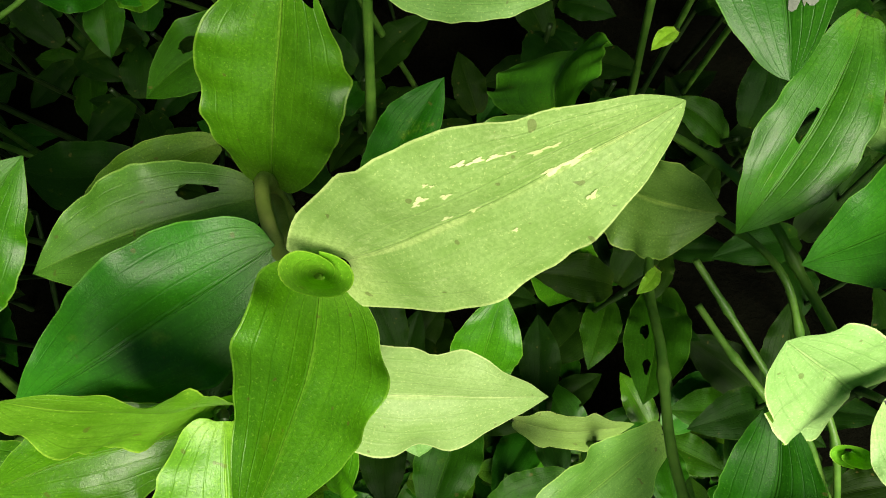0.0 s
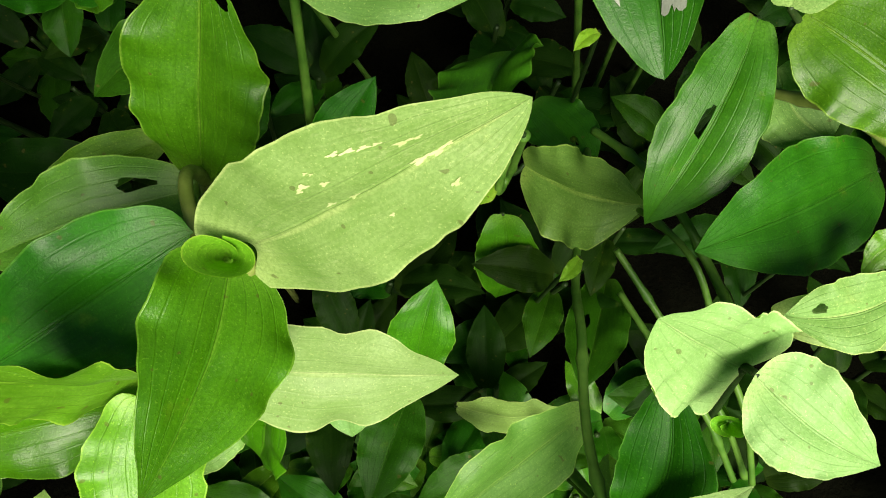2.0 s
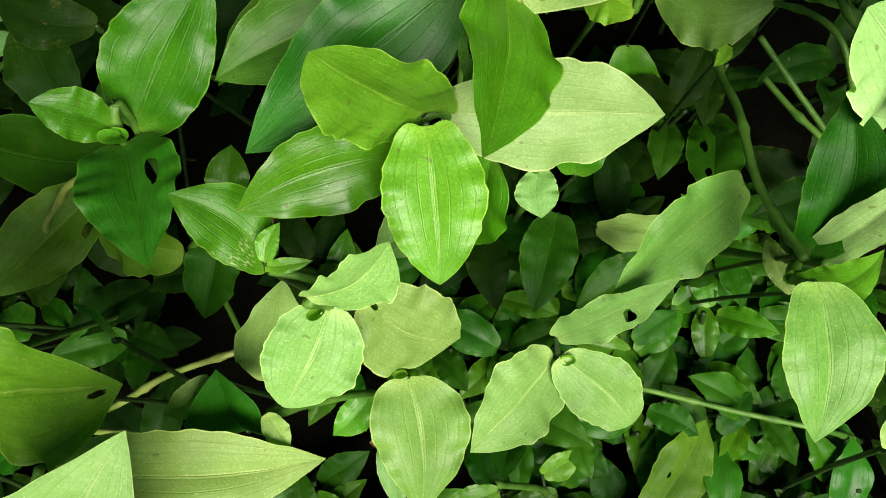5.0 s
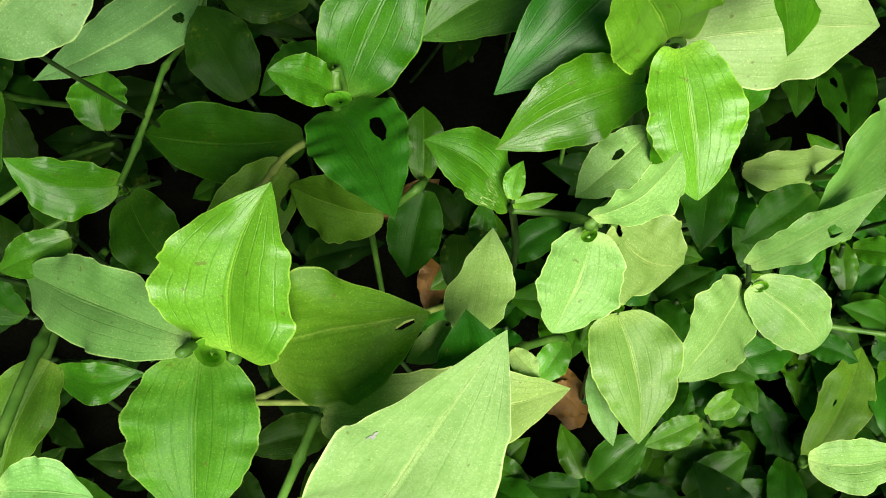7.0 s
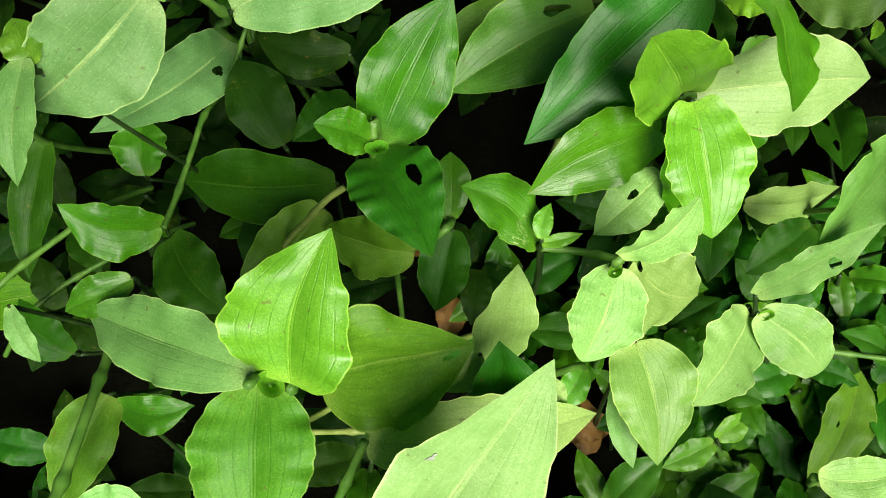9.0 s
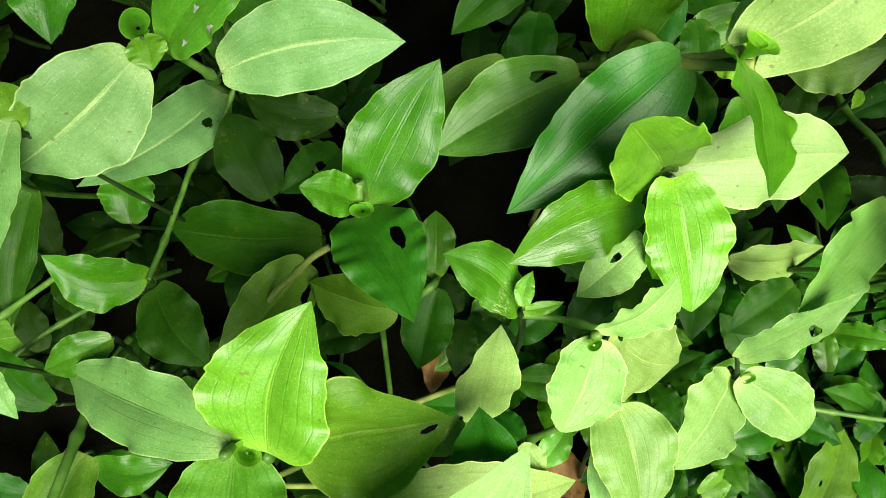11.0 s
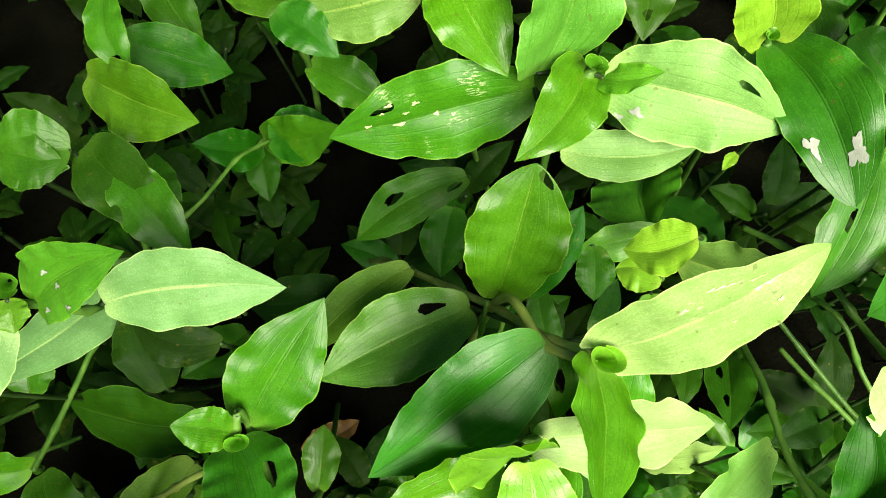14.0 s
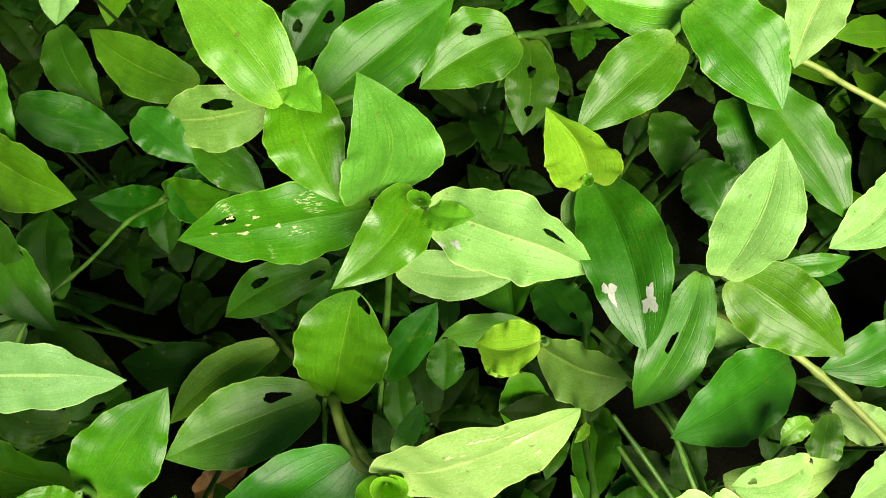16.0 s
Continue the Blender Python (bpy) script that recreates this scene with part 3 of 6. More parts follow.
leaf(plant, (-0.1108, 0.2216, 0.2214), (-0.1693, 0.2622, 0.2133), 0.0287, 30, 0.40, -0.06, "m", arch=0.05, cup=0.19)
plant = plant_at((-0.1966, 0.2194, 0.0000), "dayflower shoot with one broad leaf, its green darkened for shade")
stem(plant, (-0.1966, 0.2194, -0.0080), (-0.2135, 0.2350, 0.1835), 0.0011, 0.004, 71)
stem(plant, (-0.2135, 0.2350, 0.1845), (-0.2135, 0.2350, 0.1885), 0.0011, 0.001, 72, nodes=0)
leaf(plant, (-0.2135, 0.2350, 0.1885), (-0.1651, 0.2269, 0.1619), 0.0305, -31, 0.45, 0.02, "e", arch=0.06, cup=0.20)
plant = plant_at((-0.2420, 0.2089, 0.0000), "mid-green dayflower shoot with one broad leaf")
stem(plant, (-0.2420, 0.2089, -0.0080), (-0.2258, 0.2084, 0.1925), 0.0011, 0.004, 75)
stem(plant, (-0.2258, 0.2084, 0.1935), (-0.2258, 0.2084, 0.1975), 0.0011, 0.001, 76, nodes=0)
leaf(plant, (-0.2258, 0.2084, 0.1975), (-0.1705, 0.1725, 0.2044), 0.0360, -39, 0.53, 0.02, "m", arch=0.06, cup=0.22)
plant = plant_at((-0.1969, 0.2598, 0.0000), "dayflower shoot with three broad leaves, some green darkened for shade")
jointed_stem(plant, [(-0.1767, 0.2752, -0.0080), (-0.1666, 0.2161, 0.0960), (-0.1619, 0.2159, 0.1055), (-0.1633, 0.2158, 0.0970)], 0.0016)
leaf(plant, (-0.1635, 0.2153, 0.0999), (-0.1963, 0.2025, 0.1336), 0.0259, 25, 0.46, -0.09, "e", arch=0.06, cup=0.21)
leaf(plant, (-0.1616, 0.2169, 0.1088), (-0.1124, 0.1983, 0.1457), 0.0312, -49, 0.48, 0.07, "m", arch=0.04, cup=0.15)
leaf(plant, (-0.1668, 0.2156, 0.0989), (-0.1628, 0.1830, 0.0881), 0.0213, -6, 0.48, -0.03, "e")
plant = plant_at((-0.2143, 0.1540, 0.0000), "dayflower shoot with three broad leaves, two darkened for shade")
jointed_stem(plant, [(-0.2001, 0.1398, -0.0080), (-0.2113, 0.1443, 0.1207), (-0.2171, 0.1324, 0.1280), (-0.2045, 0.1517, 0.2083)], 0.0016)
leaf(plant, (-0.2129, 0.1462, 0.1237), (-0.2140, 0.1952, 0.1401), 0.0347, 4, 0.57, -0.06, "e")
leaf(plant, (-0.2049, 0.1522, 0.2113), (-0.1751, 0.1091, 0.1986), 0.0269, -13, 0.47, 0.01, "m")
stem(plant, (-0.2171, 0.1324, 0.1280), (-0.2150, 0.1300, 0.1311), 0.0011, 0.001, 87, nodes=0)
# k: shade between the shoots is coloured into this leaf
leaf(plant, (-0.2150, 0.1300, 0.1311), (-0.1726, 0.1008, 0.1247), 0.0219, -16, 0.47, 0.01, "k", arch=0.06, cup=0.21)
plant = plant_at((-0.1738, 0.1292, 0.0000), "deep green dayflower shoot with one broad leaf")
stem(plant, (-0.1738, 0.1292, -0.0080), (-0.1182, 0.1068, 0.1389), 0.0011, 0.004, 90)
stem(plant, (-0.1182, 0.1068, 0.1399), (-0.1182, 0.1068, 0.1439), 0.0011, 0.001, 91, nodes=0)
# k again, so this low leaf sinks into painted shade
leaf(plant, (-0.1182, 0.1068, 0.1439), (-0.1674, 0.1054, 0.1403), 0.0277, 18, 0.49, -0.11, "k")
plant = plant_at((-0.1352, 0.1317, 0.0000), "olive-green dayflower shoot with one broad leaf")
stem(plant, (-0.1352, 0.1317, -0.0080), (-0.0813, 0.1055, 0.1592), 0.0011, 0.004, 94)
stem(plant, (-0.0813, 0.1055, 0.1602), (-0.0813, 0.1055, 0.1642), 0.0011, 0.001, 95, nodes=0)
leaf(plant, (-0.0813, 0.1055, 0.1642), (-0.1376, 0.0700, 0.1487), 0.0220, 14, 0.45, 0.07, "o")
plant = plant_at((-0.1095, 0.2539, 0.0000), "dark glossy green dayflower shoot with two broad leaves")
jointed_stem(plant, [(-0.1371, 0.2632, -0.0080), (-0.1205, 0.2055, 0.1910), (-0.1244, 0.1852, 0.2570)], 0.0016)
leaf(plant, (-0.1205, 0.2055, 0.1940), (-0.0840, 0.1800, 0.1877), 0.0240, -17, 0.52, -0.03, "m")
leaf(plant, (-0.1244, 0.1852, 0.2600), (-0.1006, 0.1648, 0.2546), 0.0196, -16, 0.40, -0.04, "d")
plant = plant_at((-0.0801, 0.1900, 0.0000), "dayflower shoot with one broad leaf eaten by insects, darkened for shade")
stem(plant, (-0.0801, 0.1900, -0.0080), (-0.0507, 0.1374, 0.1877), 0.0011, 0.004, 102)
stem(plant, (-0.0507, 0.1374, 0.1887), (-0.0507, 0.1374, 0.1927), 0.0011, 0.001, 103, nodes=0)
leaf(plant, (-0.0507, 0.1374, 0.1927), (-0.1057, 0.1190, 0.1726), 0.0236, 23, 0.55, 0.07, "e", arch=0.06, cup=0.21, holes=[(0.56, 0.67, 0.08, 0.08), (0.12, 0.3, 0.06, 0.1)])
plant = plant_at((-0.0553, 0.1116, 0.0000), "dayflower shoot with one broad leaf, its green darkened for shade")
stem(plant, (-0.0553, 0.1116, -0.0080), (-0.0265, 0.0853, 0.1567), 0.0011, 0.004, 106)
stem(plant, (-0.0265, 0.0853, 0.1577), (-0.0265, 0.0853, 0.1617), 0.0011, 0.001, 107, nodes=0)
leaf(plant, (-0.0265, 0.0853, 0.1617), (0.0004, 0.1165, 0.1930), 0.0206, -13, 0.58, -0.01, "e", arch=0.05, cup=0.20)
plant = plant_at((-0.0615, 0.0254, 0.0000), "mid-green dayflower shoot with seven broad leaves eaten by insects")
jointed_stem(plant, [(-0.0603, 0.0765, -0.0080), (-0.0480, 0.0704, 0.2144), (-0.0376, 0.0431, 0.2491), (-0.0201, 0.0318, 0.2617)], 0.0019, OLD_STEM)
stem(plant, (-0.0317, 0.0439, 0.2491), (-0.0572, 0.0738, 0.1959), 0.0011, 0.001, 111, nodes=0)
leaf(plant, (-0.0572, 0.0738, 0.1959), (-0.1248, 0.0502, 0.1934), 0.0368, 12, 0.47, 0.02, "b", arch=0.06, cup=0.22, holes=[(0.23, 0.7, 0.08, 0.06)])
leaf(plant, (-0.0480, 0.0704, 0.2174), (-0.0342, 0.1021, 0.2726), 0.0385, -8, 0.58, -0.00, "m", arch=0.04, cup=0.14, sharp=1.15, holes=[(0.93, 0.8, 0.04, 0.14)])
leaf(plant, (-0.0376, 0.0431, 0.2521), (-0.1044, 0.0070, 0.2289), 0.0375, 29, 0.36, -0.00, "d", arch=0.03, cup=0.09)
stem(plant, (-0.0317, 0.0439, 0.2491), (-0.0317, 0.0466, 0.2372), 0.0011, 0.001, 115, nodes=0)
leaf(plant, (-0.0317, 0.0466, 0.2372), (-0.0343, 0.0193, 0.2277), 0.0145, -1, 0.43, -0.09, "o", holes=[(0.5, 0.6, 0.14, 0.14)])
stem(plant, (-0.0317, 0.0439, 0.2491), (-0.0219, 0.0439, 0.2531), 0.0011, 0.001, 117, nodes=0)
leaf(plant, (-0.0219, 0.0439, 0.2531), (-0.0107, 0.0614, 0.2596), 0.0088, -8, 0.45, 0.03, "p")
leaf(plant, (-0.0194, 0.0359, 0.2672), (0.0370, 0.0506, 0.3085), 0.0389, -54, 0.31, -0.03, "s", arch=0.08, cup=0.14, wave=.5, sharp=1.15, marks=[(0.544, 0.189, 0.018, 0.012), (0.579, 0.207, 0.022, 0.012), (0.618, 0.223, 0.020, 0.013), (0.652, 0.230, 0.014, 0.010), (0.701, 0.296, 0.025, 0.020), (0.735, 0.305, 0.016, 0.014), (0.693, 0.497, 0.035, 0.022), (0.738, 0.507, 0.030, 0.022), (0.772, 0.496, 0.018, 0.015), (0.408, 0.277, 0.020, 0.018), (0.388, 0.295, 0.012, 0.012), (0.465, 0.316, 0.015, 0.015), (0.404, 0.470, 0.017, 0.015), (0.477, 0.493, 0.017, 0.014), (0.735, 0.754, 0.015, 0.022), (0.533, 0.687, 0.009, 0.011), (0.445, 0.218, 0.008, 0.008), (0.457, 0.236, 0.007, 0.007)], lobe=0.15)
stem(plant, (-0.0317, 0.0439, 0.2491), (-0.0250, 0.0339, 0.2636), 0.0011, 0.001, 120, nodes=0)
leaf(plant, (-0.0250, 0.0339, 0.2636), (-0.0358, -0.0173, 0.2751), 0.0354, 42, 0.29, -0.05, "g", arch=0.03, cup=0.15, wave=0.6)
sheath(plant, (-0.0238, 0.0312, 0.2752), (0.1663, -0.2278, 1.2594), 0.0098, seed=122)
plant = plant_at((0.1472, 0.2264, 0.0000), "dark glossy green dayflower shoot with two broad leaves")
stem(plant, (0.1472, 0.2264, -0.0080), (0.1206, 0.1725, 0.2819), 0.0016, 0.004, 124)
leaf(plant, (0.1177, 0.1719, 0.2828), (0.1253, 0.1380, 0.2719), 0.0303, -7, 0.43, -0.14, "d")
stem(plant, (0.1206, 0.1725, 0.2829), (0.1236, 0.1732, 0.2909), 0.0011, 0.001, 126, nodes=0)
leaf(plant, (0.1236, 0.1732, 0.2909), (0.1601, 0.1200, 0.2753), 0.0264, -13, 0.44, -0.01, "d")
plant = plant_at((0.1396, 0.2354, 0.0000), "dark glossy green dayflower shoot with two broad leaves")
jointed_stem(plant, [(0.1206, 0.2058, -0.0080), (0.1170, 0.2030, 0.1200), (0.1116, 0.1979, 0.2225)], 0.0016)
jointed_stem(plant, [(0.1290, 0.1840, -0.0080), (0.1250, 0.1760, 0.1200), (0.1185, 0.1635, 0.2370)], 0.0016)
leaf(plant, (0.1116, 0.1979, 0.2255), (0.1150, 0.1677, 0.2155), 0.0248, -5, 0.50, -0.14, "m")
leaf(plant, (0.1185, 0.1635, 0.2400), (0.1327, 0.1359, 0.2316), 0.0271, -11, 0.40, 0.01, "d")
plant = plant_at((0.2023, 0.1102, 0.0000), "pale matt green dayflower shoot with one broad leaf")
stem(plant, (0.2023, 0.1102, -0.0080), (0.1854, 0.1409, 0.2771), 0.0011, 0.004, 133)
stem(plant, (0.1854, 0.1409, 0.2781), (0.1854, 0.1409, 0.2821), 0.0011, 0.001, 134, nodes=0)
leaf(plant, (0.1854, 0.1409, 0.2821), (0.1522, 0.1111, 0.2700), 0.0220, 11, 0.58, -0.09, "p")
plant = plant_at((0.2047, 0.1000, 0.0000), "dark glossy green dayflower shoot with one broad leaf")
stem(plant, (0.2047, 0.1000, -0.0080), (0.2059, 0.0880, 0.2255), 0.0011, 0.004, 137)
stem(plant, (0.2059, 0.0880, 0.2265), (0.2059, 0.0880, 0.2305), 0.0011, 0.001, 138, nodes=0)
leaf(plant, (0.2059, 0.0880, 0.2305), (0.1653, 0.0703, 0.2220), 0.0263, 16, 0.51, -0.09, "d")
plant = plant_at((0.1490, -0.0201, 0.0000), "warm pale green dayflower shoot with one broad leaf")
stem(plant, (0.1490, -0.0201, -0.0080), (0.1118, 0.0270, 0.2218), 0.0011, 0.004, 141)
stem(plant, (0.1118, 0.0270, 0.2228), (0.1118, 0.0270, 0.2268), 0.0011, 0.001, 142, nodes=0)
leaf(plant, (0.1118, 0.0270, 0.2268), (0.1612, 0.0307, 0.2312), 0.0185, -18, 0.54, 0.05, "y")
plant = plant_at((0.1712, 0.1540, 0.0000), "pale matt green dayflower shoot with one broad leaf")
stem(plant, (0.1712, 0.1540, -0.0080), (0.1308, 0.1096, 0.2066), 0.0011, 0.004, 145)
stem(plant, (0.1308, 0.1096, 0.2076), (0.1308, 0.1096, 0.2116), 0.0011, 0.001, 146, nodes=0)
leaf(plant, (0.1308, 0.1096, 0.2116), (0.1483, 0.0872, 0.2052), 0.0277, -14, 0.59, 0.14, "p")
plant = plant_at((0.1930, 0.1006, 0.0000), "mid-green dayflower shoot with two broad leaves")
stem(plant, (0.1930, 0.1006, -0.0080), (0.1602, 0.0503, 0.2190), 0.0016, 0.004, 149)
stem(plant, (0.1602, 0.0503, 0.2200), (0.1673, 0.0521, 0.2200), 0.0011, 0.001, 150, nodes=0)
leaf(plant, (0.1673, 0.0521, 0.2200), (0.1613, 0.0280, 0.2115), 0.0162, 1, 0.58, 0.05, "m")
stem(plant, (0.1602, 0.0503, 0.2200), (0.1532, 0.0485, 0.2281), 0.0011, 0.001, 152, nodes=0)
leaf(plant, (0.1532, 0.0485, 0.2281), (0.1397, 0.0386, 0.2239), 0.0107, 13, 0.43, 0.14, "l")
plant = plant_at((-0.0095, 0.0236, 0.0000), "vivid green dayflower shoot with six broad leaves")
jointed_stem(plant, [(-0.0106, 0.0262, -0.0080), (-0.0081, 0.0145, 0.1623), (-0.0279, 0.0104, 0.1996), (-0.0416, 0.0133, 0.2280), (-0.0469, 0.0127, 0.2333), (-0.0532, 0.0097, 0.2325), (-0.0506, 0.0063, 0.2391)], 0.0016)
stem(plant, (-0.0532, 0.0097, 0.2325), (-0.0491, 0.0112, 0.2376), 0.0011, 0.001, 156, nodes=0)
leaf(plant, (-0.0491, 0.0112, 0.2376), (-0.0731, 0.0068, 0.2880), 0.0332, 81, 0.47, 0.01, "l", arch=0.05, cup=0.20, sharp=1.05, wave=0.7, lobe=0.2)
stem(plant, (-0.0506, 0.0063, 0.2391), (-0.0487, 0.0051, 0.2430), 0.0011, 0.001, 158, nodes=0)
leaf(plant, (-0.0487, 0.0051, 0.2430), (-0.0487, -0.0378, 0.2254), 0.0300, 2, 0.41, -0.01, "l", arch=0.06, cup=0.22, wave=.9, sharp=1.2, lobe=0.07)
stem(plant, (-0.0469, 0.0127, 0.2333), (-0.0553, 0.0033, 0.2262), 0.0011, 0.001, 160, nodes=0)
leaf(plant, (-0.0553, 0.0033, 0.2262), (-0.1073, -0.0114, 0.2298), 0.0274, 38, 0.46, 0.09, "g", arch=0.06, cup=0.20, wave=0.8)
leaf(plant, (-0.0440, 0.0136, 0.2299), (0.0271, 0.0119, 0.2187), 0.0371, -50, 0.49, -0.04, "w", arch=0.05, cup=0.18, lobe=0.05)
leaf(plant, (-0.0280, 0.0095, 0.2026), (-0.0392, -0.0106, 0.1617), 0.0277, -20, 0.40, -0.07, "g")
leaf(plant, (-0.0067, 0.0148, 0.1660), (-0.0079, -0.0039, 0.1618), 0.0171, 1, 0.56, 0.11, "p")
sheath(plant, (-0.0505, 0.0074, 0.2271), (0.1285, -0.3120, 1.2413), 0.0042, seed=165)
plant = plant_at((-0.0180, 0.0267, 0.0000), "mid-green dayflower shoot with one broad leaf")
stem(plant, (-0.0180, 0.0267, -0.0080), (0.0132, 0.0227, 0.1246), 0.0011, 0.004, 167)
stem(plant, (0.0132, 0.0227, 0.1256), (0.0132, 0.0227, 0.1296), 0.0011, 0.001, 168, nodes=0)
leaf(plant, (0.0132, 0.0227, 0.1296), (0.0213, 0.0518, 0.1603), 0.0258, -9, 0.46, -0.03, "m", arch=0.06, cup=0.21)
plant = plant_at((0.1533, -0.0182, 0.0000), "pale dayflower shoot with two broad leaves, lightened as if sunlit")
stem(plant, (0.1533, -0.0182, -0.0080), (0.1043, 0.0133, 0.2227), 0.0016, 0.004, 171)
stem(plant, (0.1043, 0.0133, 0.2237), (0.1064, 0.0130, 0.2184), 0.0011, 0.001, 172, nodes=0)
leaf(plant, (0.1064, 0.0130, 0.2184), (0.0704, 0.0205, 0.2606), 0.0384, 47, 0.29, 0.00, "w", arch=0.03, cup=0.16, wave=.9, sharp=1.0)
stem(plant, (0.1043, 0.0133, 0.2237), (0.0978, 0.0094, 0.2447), 0.0011, 0.001, 174, nodes=0)
leaf(plant, (0.0978, 0.0094, 0.2447), (0.1280, -0.0121, 0.2392), 0.0273, -13, 0.28, 0.07, "w")
sheath(plant, (0.0929, -0.0025, 0.2375), (-0.4951, -0.2486, 1.1325), 0.0062, seed=176)
plant = plant_at((0.0342, 0.0097, 0.0000), "bright lime-green dayflower shoot with four broad leaves")
jointed_stem(plant, [(0.0561, 0.0244, -0.0080), (0.0794, -0.0326, 0.1798), (0.0784, -0.0324, 0.1825), (0.0701, -0.0390, 0.1899), (0.0613, -0.0467, 0.2211)], 0.0016)
leaf(plant, (0.0771, -0.0322, 0.1896), (0.0830, 0.0120, 0.2239), 0.0268, 26, 0.54, 0.13, "e", arch=0.07, cup=0.24)
leaf(plant, (0.0795, -0.0329, 0.1827), (0.0972, -0.0166, 0.2383), 0.0154, 2, 0.43, 0.02, "w", arch=0.05, cup=0.20, wave=1.0)
leaf(plant, (0.0698, -0.0402, 0.1923), (0.0834, -0.0383, 0.2236), 0.0157, -30, 0.44, 0.16, "l", arch=0.06, cup=0.21)
leaf(plant, (0.0615, -0.0462, 0.2244), (0.0576, -0.0922, 0.2123), 0.0293, -3, 0.42, -0.06, "n", arch=0.06, cup=0.21)
sheath(plant, (0.0682, -0.0403, 0.1960), (-0.3584, -0.0795, 1.2302), 0.0049, seed=183)
plant = plant_at((0.1260, -0.1370, 0.0000), "warm pale green dayflower shoot with one broad leaf")
stem(plant, (0.1260, -0.1370, -0.0080), (0.0817, -0.0965, 0.2030), 0.0011, 0.004, 185)
stem(plant, (0.0817, -0.0965, 0.2040), (0.0817, -0.0965, 0.2080), 0.0011, 0.001, 186, nodes=0)
leaf(plant, (0.0817, -0.0965, 0.2080), (0.0964, -0.0594, 0.2162), 0.0219, -4, 0.43, 0.10, "y")
plant = plant_at((0.0646, -0.0063, 0.0000), "mid-green dayflower shoot with one broad leaf")
stem(plant, (0.0646, -0.0063, -0.0080), (0.0732, 0.0035, 0.1551), 0.0011, 0.004, 189)
stem(plant, (0.0732, 0.0035, 0.1561), (0.0732, 0.0035, 0.1601), 0.0011, 0.001, 190, nodes=0)
leaf(plant, (0.0732, 0.0035, 0.1601), (0.0129, -0.0382, 0.1704), 0.0326, 35, 0.45, 0.03, "n", arch=0.04, cup=0.14, wave=.8)
plant = plant_at((0.1310, -0.0007, 0.0000), "pale matt green dayflower shoot with one broad leaf eaten by insects")
stem(plant, (0.1310, -0.0007, -0.0080), (0.1419, 0.0325, 0.2369), 0.0011, 0.004, 193)
stem(plant, (0.1419, 0.0325, 0.2379), (0.1419, 0.0325, 0.2419), 0.0011, 0.001, 194, nodes=0)
leaf(plant, (0.1419, 0.0325, 0.2419), (0.1089, 0.0245, 0.2393), 0.0195, 15, 0.57, -0.10, "p", holes=[(0.75, 0.65, 0.05, 0.08)])
plant = plant_at((0.1286, 0.0193, 0.0000), "dayflower shoot with one broad leaf eaten by insects, darkened for shade")
stem(plant, (0.1286, 0.0193, -0.0080), (0.1106, 0.0765, 0.0443), 0.0011, 0.004, 197)
stem(plant, (0.1106, 0.0765, 0.0453), (0.1106, 0.0765, 0.0493), 0.0011, 0.001, 198, nodes=0)
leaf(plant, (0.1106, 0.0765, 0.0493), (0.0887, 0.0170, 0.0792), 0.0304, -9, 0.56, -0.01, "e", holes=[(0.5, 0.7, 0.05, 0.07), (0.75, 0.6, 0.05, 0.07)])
plant = plant_at((0.0192, 0.0216, 0.0000), "dayflower shoot with one broad leaf, its green darkened for shade")
stem(plant, (0.0192, 0.0216, -0.0080), (0.0094, 0.0146, 0.0903), 0.0011, 0.004, 201)
stem(plant, (0.0094, 0.0146, 0.0913), (0.0094, 0.0146, 0.0953), 0.0011, 0.001, 202, nodes=0)
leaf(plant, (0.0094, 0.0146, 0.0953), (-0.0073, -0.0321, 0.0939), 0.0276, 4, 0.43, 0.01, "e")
plant = plant_at((-0.2145, 0.0083, 0.0000), "mid-green dayflower shoot with three broad leaves eaten by insects")
jointed_stem(plant, [(-0.1725, -0.0239, -0.0080), (-0.1562, 0.0364, 0.1854), (-0.1586, 0.0318, 0.1973), (-0.1599, 0.0306, 0.1856)], 0.0016)
leaf(plant, (-0.1560, 0.0364, 0.1885), (-0.1167, 0.0776, 0.2208), 0.0372, -28, 0.42, -0.03, "m", arch=0.04, cup=0.16)
leaf(plant, (-0.1589, 0.0319, 0.2002), (-0.1776, 0.0348, 0.2189), 0.0179, 15, 0.48, 0.03, "m", arch=0.06, cup=0.21, sharp=1.2)
leaf(plant, (-0.1598, 0.0305, 0.1887), (-0.1434, -0.0211, 0.2060), 0.0368, 3, 0.39, -0.03, "d", arch=0.07, cup=0.26, holes=[(0.4, 0.28, 0.1, 0.06)])
sheath(plant, (-0.1569, 0.0277, 0.2025), (0.0753, -0.3591, 1.2303), 0.0068, seed=209)
plant = plant_at((-0.1468, 0.0042, 0.0000), "dayflower shoot with three broad leaves, some green darkened for shade")
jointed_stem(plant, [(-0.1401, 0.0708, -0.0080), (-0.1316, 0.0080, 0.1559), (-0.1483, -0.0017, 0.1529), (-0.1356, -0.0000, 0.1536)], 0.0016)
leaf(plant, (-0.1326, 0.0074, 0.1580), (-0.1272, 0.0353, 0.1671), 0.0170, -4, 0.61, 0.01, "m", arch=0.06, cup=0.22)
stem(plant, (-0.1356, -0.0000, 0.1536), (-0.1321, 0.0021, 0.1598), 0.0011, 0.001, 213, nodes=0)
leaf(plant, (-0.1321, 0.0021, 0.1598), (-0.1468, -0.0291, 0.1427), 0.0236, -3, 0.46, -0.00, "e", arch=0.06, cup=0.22)
